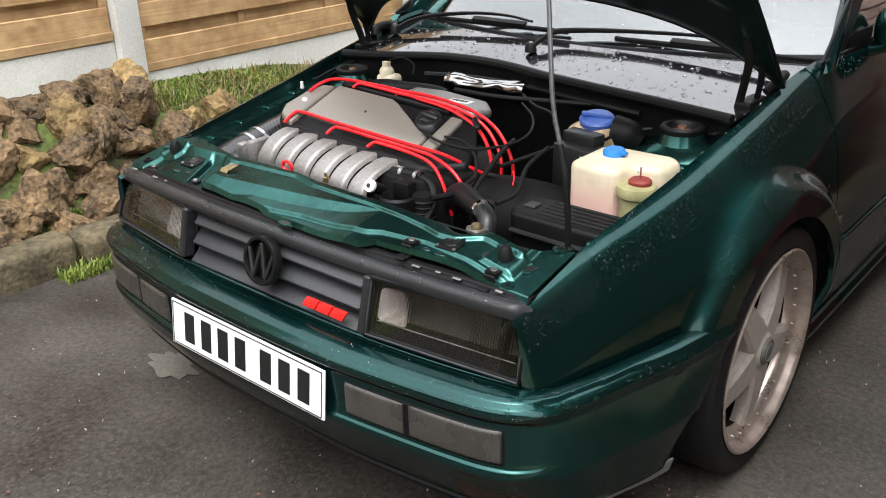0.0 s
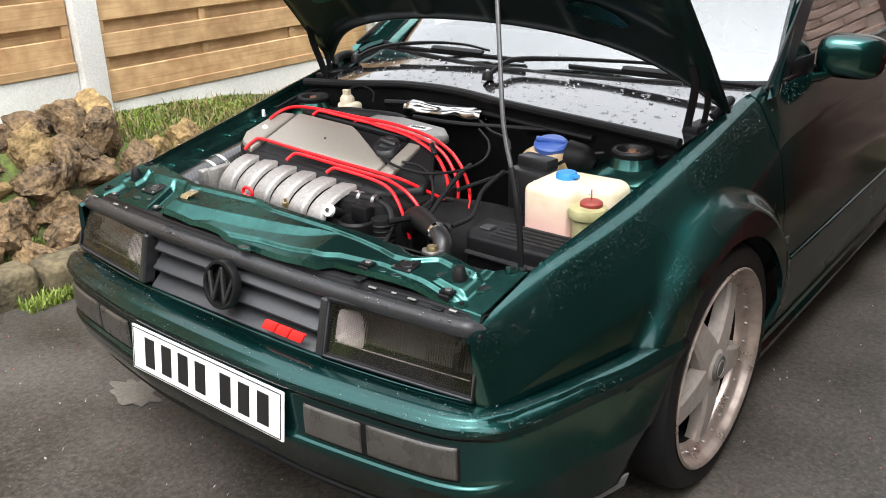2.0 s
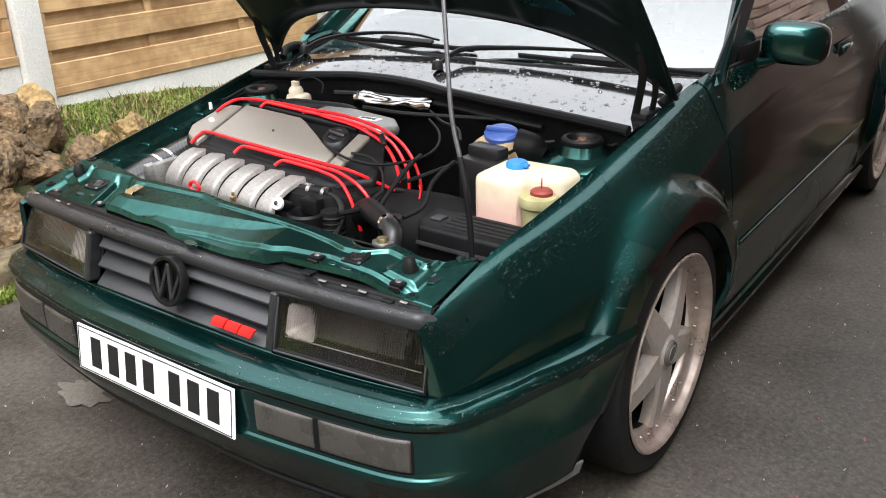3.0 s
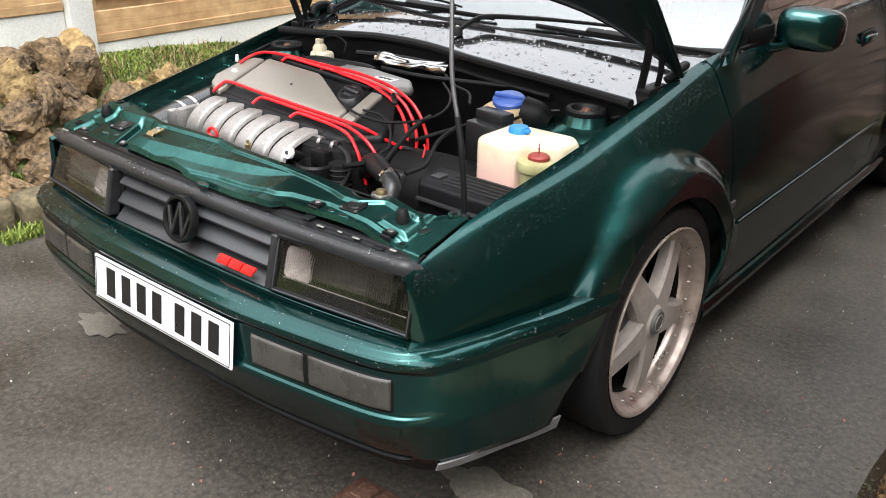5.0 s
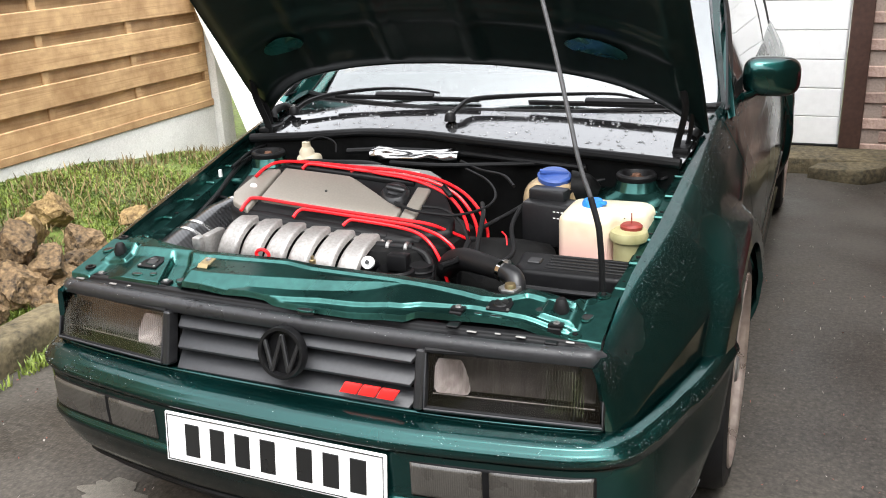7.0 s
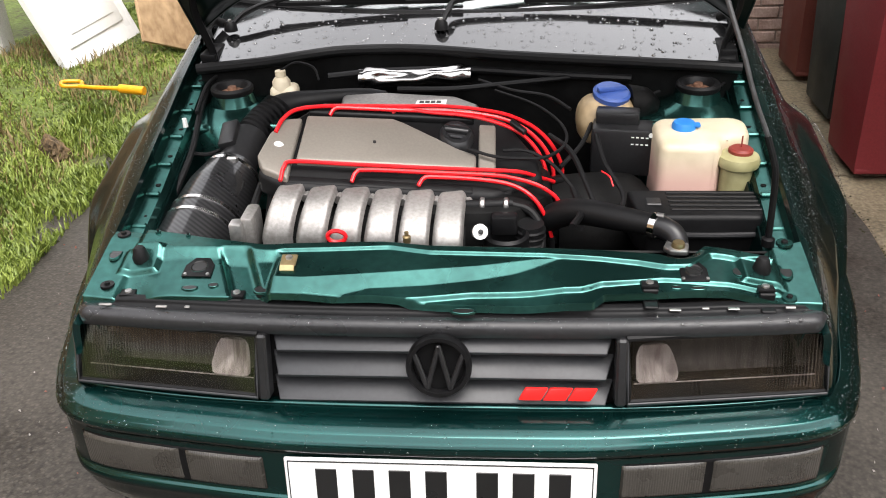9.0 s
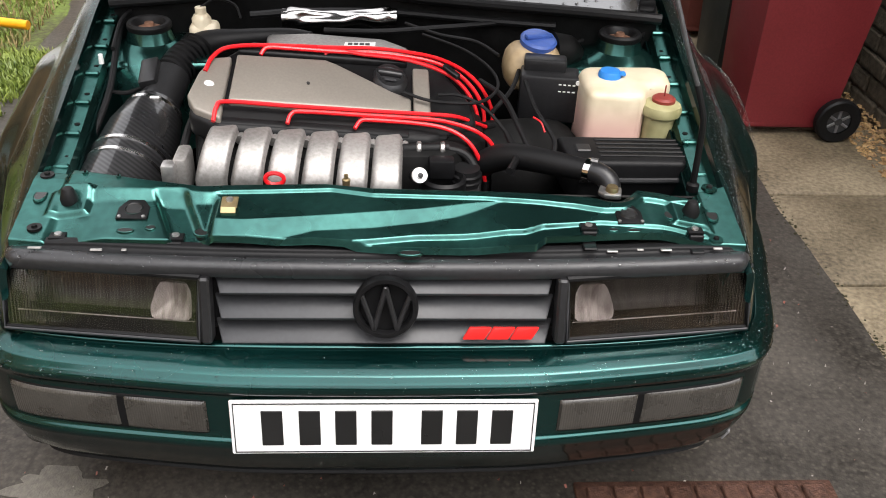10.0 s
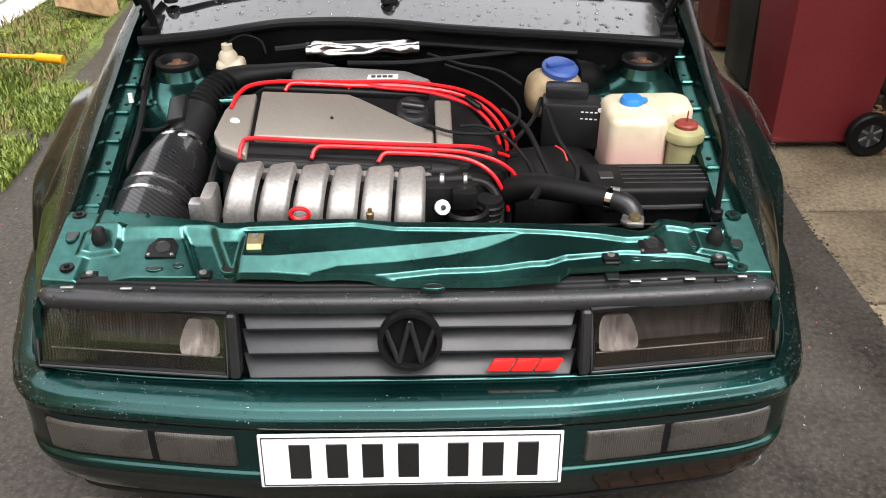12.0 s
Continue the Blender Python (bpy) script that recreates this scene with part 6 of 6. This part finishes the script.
part("lid_wire", tube([(-.432, .92, .816), (-.40, .95, .826), (-.36, .96, .81), (-.345, .94, .785)], .003, 6, 6), RUBBER, res)

# coolant tank with blue cap, black control box
tank = part("coolant_tank", rbox(.140, .120, .110, .046, 4, pose(.336, .846, .720)), TAN, car, "beige coolant tank")
part("tank_shoulder", tube([(.38, .86, .75), (.42, .87, .745), (.45, .875, .735)], [.045, .040, .02], 18, 3), DARK, tank)
bc = part("blue_cap", lathe([(.042, -.008), (.043, .003), (.038, .008), (.012, .009), (0, .009)], 28, pose(.344, .842, .782, 12, 6, 0)), BLUE_DARK, tank, "blue screw cap")
part("cap_bar", rbox(.074, .016, .010, .004, 2, pose(.344, .840, .793, 12, 6, 25)), BLUE_DARK, bc)
cbox = part("control_box", rbox(.132, .070, .110, .008, 2, pose(.362, .752, .690, 0, 0, -8)), BLACK_SATIN, car, "black control box with small pale print")
part("box_top", rbox(.095, .045, .030, .006, 2, pose(.352, .770, .756, 0, 0, -8)), BLACK_SATIN, cbox)
for k in range(8):
    part("print_bar", rbox(.006, .001, .0028, 0, 1, pose(.380 + .010 * (k % 4), .7145 + .0018 * (-(k % 4)), .728 - .016 * (k // 4), 0, 0, -8)), PAPER, cbox)
part("box_bolt", lathe([(0, .004), (.005, .004), (.005, 0)], 12, pose(.418, .709, .735, 90, 0, -8)), PAPER, cbox)

# washer bottle, fluid tide mark below
def bottle(poly, z0, z1, material, name, parent, label="", bev=.018):
    return part(name, prism(poly, z0, z1, bev, 4), material, parent, label, smooth=60)


BOT = [(.420, .600), (.520, .590), (.545, .600), (.552, .640), (.578, .655), (.615, .665), (.622, .735), (.595, .760), (.440, .755), (.420, .735)]
wb = bottle(BOT, .52, .760, CREAM_FILLED, "washer_bottle", car, "yellowed cream washer bottle, half full of pink fluid")
bcap = part("washer_cap", lathe([(.025, .754), (.025, .768), (.021, .774), (0, .775)], 24, pose(.481, .690, 0)), BLUE, wb, "bright blue washer cap")
part("cap_tab", rbox(.022, .016, .008, .003, 2, pose(.503, .686, .768)), BLUE, bcap)
pas = part("steering_reservoir", lathe([(.030, .620), (.034, .640), (.034, .706), (.042, .712), (.044, .722), (.040, .732), (.018, .736)], 30, pose(.582, .612, 0)), OLIVE, car, "stained olive power steering reservoir")
rc = part("red_cap", lathe([(.024, .730), (.025, .742), (.020, .746), (0, .747)], 22, pose(.586, .618, 0)), RED_DULL, pas, "faded red cap")
part("cap_spike", rbox(.003, .003, .028, .001, 1, pose(.586, .618, .758)), RED_DULL, rc)
part("side_nipple", tube([(.61, .605, .69), (.635, .60, .692)], .006, 8, 2), OLIVE, pas)

# black ribbed box lid
lid = part("battery_cover", prism([(.362, .470), (.385, .440), (.596, .440), (.612, .462), (.618, .540), (.604, .560), (.352, .560)], .590, .680, .010, 3), BLACK, car, "black ribbed plastic box lid")
for k in range(5):
    part("rib", rbox(.175, .007, .004, .0015, 1, pose(.515, .542 - .018 * k, .6805)), BLACK, lid)
part("lid_clip", rbox(.030, .030, .006, .002, 1, pose(.398, .500, .681)), BLACK_SATIN, lid)
part("lid_edge", tube([(.385, .436, .642), (.50, .434, .642), (.600, .438, .642)], .006, 8, 3), BLACK_SATIN, lid)
# hose with clamp and elbow
hose = part("coolant_hose", tube([(.185, .490, .640), (.215, .465, .672), (.255, .436, .692), (.315, .393, .702), (.374, .353, .708)], [.026, .027, .026, .024, .021], 22, 6), RUBBER, car, "thick black hose with steel clamp")
elbow = part("elbow", tube([(.366, .358, .708), (.392, .340, .710), (.412, .322, .700), (.416, .304, .672)], [.0200, .0200, .0200, .019], 22, 5), BLACK_SATIN, hose, "dark elbow pipe")
part("hose_clamp", lathe([(.021, -.006), (.0236, -.006), (.0236, .006), (.021, .006)], 28, Matrix.Translation((.379, .350, .7085)) @ Vector((.8, -.55, .03)).to_track_quat("Z", "Y").to_matrix().to_4x4()), CHROME, hose)
part("clamp_screw", tube([(.380, .350, .731), (.392, .344, .732)], .005, 8, 2), STEEL, hose)
lug = part("earth_lug", prism([(.385, .290), (.395, .275), (.425, .272), (.432, .300), (.420, .325), (.398, .322)], .690, .700, .003, 2), STEEL, car, "dull steel bracket lug")
part("lug_bolt", lathe([(0, .012), (.010, .011), (.012, .006), (.012, 0)], 12, pose(.411, .290, .698)), BRASS, lug)

# small hoses, looms and cables
for pts, r, lab in (
        ([(.03, .556, .772), (.080, .546, .760), (.129, .541, .757), (.190, .560, .752), (.232, .640, .750), (.225, .73, .755), (.17, .82, .765), (.08, .90, .77)], .0048, "black vacuum hose over the engine"),
        ([(.10, .56, .766), (.15, .57, .760), (.20, .55, .74), (.24, .50, .71), (.26, .45, .70)], .0050, ""),
        ([(.20, .70, .74), (.24, .60, .745), (.265, .50, .72), (.28, .44, .70)], .0080, ""),
        ([(.30, .70, .74), (.31, .60, .72), (.34, .52, .69), (.33, .46, .68)], .0075, ""),
        ([(.25, .80, .76), (.20, .86, .77), (.12, .90, .77), (.04, .96, .775)], .0060, ""),
        ([(-.34, .62, .72), (-.385, .56, .715), (-.392, .47, .70), (-.395, .39, .66)], .011, "black breather hose"),
        ([(-.62, .94, .77), (-.60, .80, .755), (-.59, .68, .71), (-.60, .56, .66)], .010, "black wiring loom along the inner fender"),
        ([(-.60, .99, .79), (-.61, .90, .785), (-.60, .78, .765)], .007, ""),
        ([(-.50, .78, .70), (-.56, .72, .69), (-.60, .70, .70)], .007, ""),
        ([(-.15, .90, .775), (-.02, .90, .775), (.10, .93, .775), (.22, .95, .78), (.30, .98, .78)], .009, "black loom along the bulkhead"),
        ([(-.33, .98, .78), (-.2, 1.0, .785), (0, 1.01, .785), (.2, .97, .785), (.4, .95, .78)], .012, ""),
        ([(.46, .90, .765), (.41, .86, .76), (.39, .80, .75)], .006, ""),
        ([(.62, .95, .775), (.60, .92, .77), (.56, .97, .76)], .006, ""),
        ([(.23, .36, .70), (.25, .42, .70), (.24, .50, .71)], .010, ""),
        ([(.22, .62, .70), (.27, .70, .72), (.30, .80, .73)], .007, ""),
        ([(.02, .30, .66), (.06, .33, .655), (.10, .335, .65)], .012, "")):
    part("hose", tube(pts, r * .72, 8, 6), RUBBER, car, lab)
part("red_wire", tube([(.30, .56, .72), (.315, .545, .715), (.322, .53, .70)], .0018, 6, 4), RED, car)
part("pale_plug", lathe([(0, .012), (.005, .010), (.006, -.010), (0, -.010)], 12, pose(-.618, .745, .755)), PAPER, car)
part("loom_bundle", tube([(-.61, .70, .60), (-.56, .74, .63), (-.53, .80, .66)], .022, 12, 4), DARK, car)
part("gearbox_top", tube([(.20, .60, .58), (.30, .62, .58), (.36, .66, .56)], .10, 20, 4), DARK, car, "oily gearbox casing below")

# stay rod
rod_line = [(.584, .352, .676), (.581, .351, .748), (.577, .348, .803), (.572, .350, .831), (.555, .358, .880), (.536, .368, .924), (.520, .380, .967), (.503, .399, 1.019), (.446, .466, 1.172), (.376, .550, 1.330), (.300, .640, 1.490), (.262, .690, 1.590)]
rod = part("prop_rod", tube(rod_line, .0046, 10, 5), ROD, car, "grey bonnet prop rod, slightly bent")
part("rod_sleeve", tube(rod_line[:5], .0062, 10, 4), RUBBER, rod)
part("rod_pivot", lathe([(.012, -.008), (.012, .006), (.006, .010), (0, .010)], 14, pose(.584, .352, .676)), BLACK, rod)

# ---- bonnet, held open ----
HY, HZ, OPEN = 1.120, .868, radians(60)


def lifted(x, y, z):
    c, s = math.cos(OPEN), math.sin(OPEN)
    return (x, HY + (y - HY) * c + (z - HZ) * s, HZ - (y - HY) * s + (z - HZ) * c)


REAR = [(0, .893), (.2, .896), (.38, .906), (.55, .926), (.68, .952), (.77, .982), (.85, 1.022), (.93, 1.075), (1, 1.125)]


def bonnet_rear(s):
    return lerp_table(REAR, abs(s))[0]


def bonnet_point(u, v, under):
    s = 2 * u - 1
    y = .150 + (bonnet_rear(s) - .150) * v
    ex, ez = edge_at(y)
    rim = min(1, (1 - abs(s)) / .10, v / .06, (1 - v) / .06)
    z = ez + .030 * (1 - s * s)
    if under:
        z -= .008 + .022 * step(0, 1, rim)
        # pressed frame ribs on the underside
        rib = .008 * step(.05, .02, abs(abs(s) - .55)) + .008 * step(.05, .02, abs(v - .72)) + .012 * step(.05, .02, abs(v - .25)) + .012 * step(.05, .02, abs(abs(s) - .18))
        z -= min(.016, rib) * step(.3, 1, rim)
    return lifted((ex + .012) * s, y, z)


vs, fs = grid(lambda u, v: bonnet_point(u, v, False), 40, 36)
vs2, fs2 = grid(lambda u, v: bonnet_point(u, v, True), 90, 70, flip=True)
bonnet = made("bonnet", vs, fs, PAINT, car, "green bonnet standing open", smooth=60)
made("inner_frame", vs2, fs2, UNDERSIDE_SHADED, bonnet, "underside of the bonnet with pressed ribs, its shade in the colour", smooth=50)
rim_pts = [(k / 20, 0) for k in range(20)] + [(1, k / 20) for k in range(20)] + [(1 - k / 20, 1) for k in range(20)] + [(0, 1 - k / 20) for k in range(21)]
for a, b in ((0, 21), (20, 41), (40, 61), (60, 81)):
    part("hem", tube([(Vector(bonnet_point(u, v, False)) + Vector(bonnet_point(u, v, True))) / 2 for u, v in rim_pts[a:b]], .0055, 8, 2), UNDERSIDE_SHADED, bonnet)
for sx in (1, -1):
    hinge = part("hinge", tube([(sx * .615, 1.010, .800), (sx * .622, 1.012, .845), (sx * .640, .992, .930), (sx * .635, .975, .985)], .0105, 8, 4, flat=.5), BLACK, car, "black bonnet hinge arm")
    part("hinge_link", tube([(sx * .640, 1.060, .825), (sx * .648, 1.055, .880), (sx * .652, 1.025, .960)], .008, 8, 4, flat=.5), BLACK, hinge)
    part("hinge_foot", rbox(.04, .10, .02, .006, 2, pose(sx * .632, 1.05, .822)), BLACK, hinge)
    part("corner_duct", tube([(sx * .650, 1.09, .840), (sx * .664, 1.12, .862), (sx * .660, 1.17, .868), (sx * .640, 1.19, .856)], .012, 12, 5), DARK, car, "black plastic duct at the scuttle corner")
for sx in (-1, 1):
    spot = [Vector(bonnet_point(.5 + sx * (.33 + .055 * math.cos(a)), .80 + .035 * math.sin(a), True)) for a in [2 * math.pi * k / 18 for k in range(18)]]
    c = sum(spot, Vector()) / 18
    out = (spot[4] - c).cross(spot[0] - c).normalized()
    out = out if out.y < 0 else -out
    made("frame_opening", [c + out * .006] + [q + out * .008 for q in spot], [(0, 1 + k, 1 + (k + 1) % 18) for k in range(18)], PAINT_BAY, bonnet, "green skin showing through the inner frame", smooth=60, thick=.002)
part("underside_lamp", rbox(.10, .03, .012, .004, 2, Matrix.Translation(bonnet_point(.5, .55, True))), BLACK, bonnet)


# ---- rain drops on the body and trim ----
WATER = glass("rain_water", (1.0, 1.0, 1.0), 0.0)
WATER.node_tree.nodes["Principled BSDF"].inputs["IOR"].default_value = 1.33


def rain(name, surface, count, ulim, vlim, size, label, seed, side=1):
    """Low round drops set on a surface given by two parameters."""
    rng = random.Random(seed)
    vs, fs = [], []
    for _ in range(count):
        u, v = rng.uniform(*ulim), rng.uniform(*vlim)
        p = Vector(surface(u, v))
        a, b = Vector(surface(u + .002, v)) - p, Vector(surface(u, v + .004)) - p
        n = a.cross(b)
        if n.length < 1e-12:
            continue
        n.normalize()
        if n.z * 3 + n.x * side < 0:
            n = -n
        a.normalize()
        b = n.cross(a)
        r = size[0] + (size[1] - size[0]) * rng.random() ** 3
        ex, turn = rng.uniform(1.0, 1.35), rng.uniform(0, 3.1)
        k0 = len(vs)
        for rr, h in ((1.0, -.05), (.86, .42), (.48, .70)):
            for k in range(7):
                q = turn + 2 * math.pi * k / 7
                vs.append(p + (a * math.cos(q) * ex + b * math.sin(q)) * (r * rr) + n * (r * h))
        vs.append(p + n * (r * .80))
        for ring in (0, 7):
            fs += [(k0 + ring + k, k0 + ring + (k + 1) % 7, k0 + ring + 7 + (k + 1) % 7, k0 + ring + 7 + k) for k in range(7)]
        fs += [(k0 + 14 + k, k0 + 14 + (k + 1) % 7, k0 + 21) for k in range(7)]
    ob = made(name, vs, fs, WATER, smooth=80)
    tagged(ob, label, "rain drops", kind="stuff")


for sx in (1, -1):
    rain("rain_drops", lambda u, v: (lambda q: (sx * q[0], q[1], q[2]))(side_point(.13 + 1.1 * u, v)), 3200 if sx > 0 else 1400, (0, 1), (.01, .22), (.0006, .0016), "clear rain drops beading on the green fender", 31 + sx, sx)
    rain("rain_drops", lambda u, v: (lambda q: (sx * q[0], q[1], q[2]))(side_point(1.25 + 1.4 * u, v)), 700, (0, 1), (.02, .20), (.0011, .0028), "clear rain drops on the green door shoulder", 41 + sx, sx)
rain("rain_drops", bumper, 2200, (.02, .98), (.02, .36), (.0008, .0021), "clear rain drops beading along the bumper top", 5, 0)
rain("rain_drops", scuttle, 700, (.03, .97), (.04, .96), (.0012, .0048), "large rain drops on the black scuttle panel", 6, 0)
rain("rain_drops", header, 420, (.01, .99), (.25, .85), (.0010, .0034), "rain drops on the black header trim", 7, 0)
rain("rain_drops", screen, 900, (.03, .97), (.02, .9), (.0012, .0040), "rain drops on the windscreen", 8, 0)

def flare_top(u, v):
    y = .52 + .62 * u
    z = .305 + math.sqrt(max(.0, (.37 + .05 * v) ** 2 - (y - .853) ** 2))
    return (flank_x(y, z), y, z)


rain("rain_drops", flare_top, 1400, (0, 1), (0, 1), (.0006, .0015), "fine rain drops on the flared arch", 51, 1)
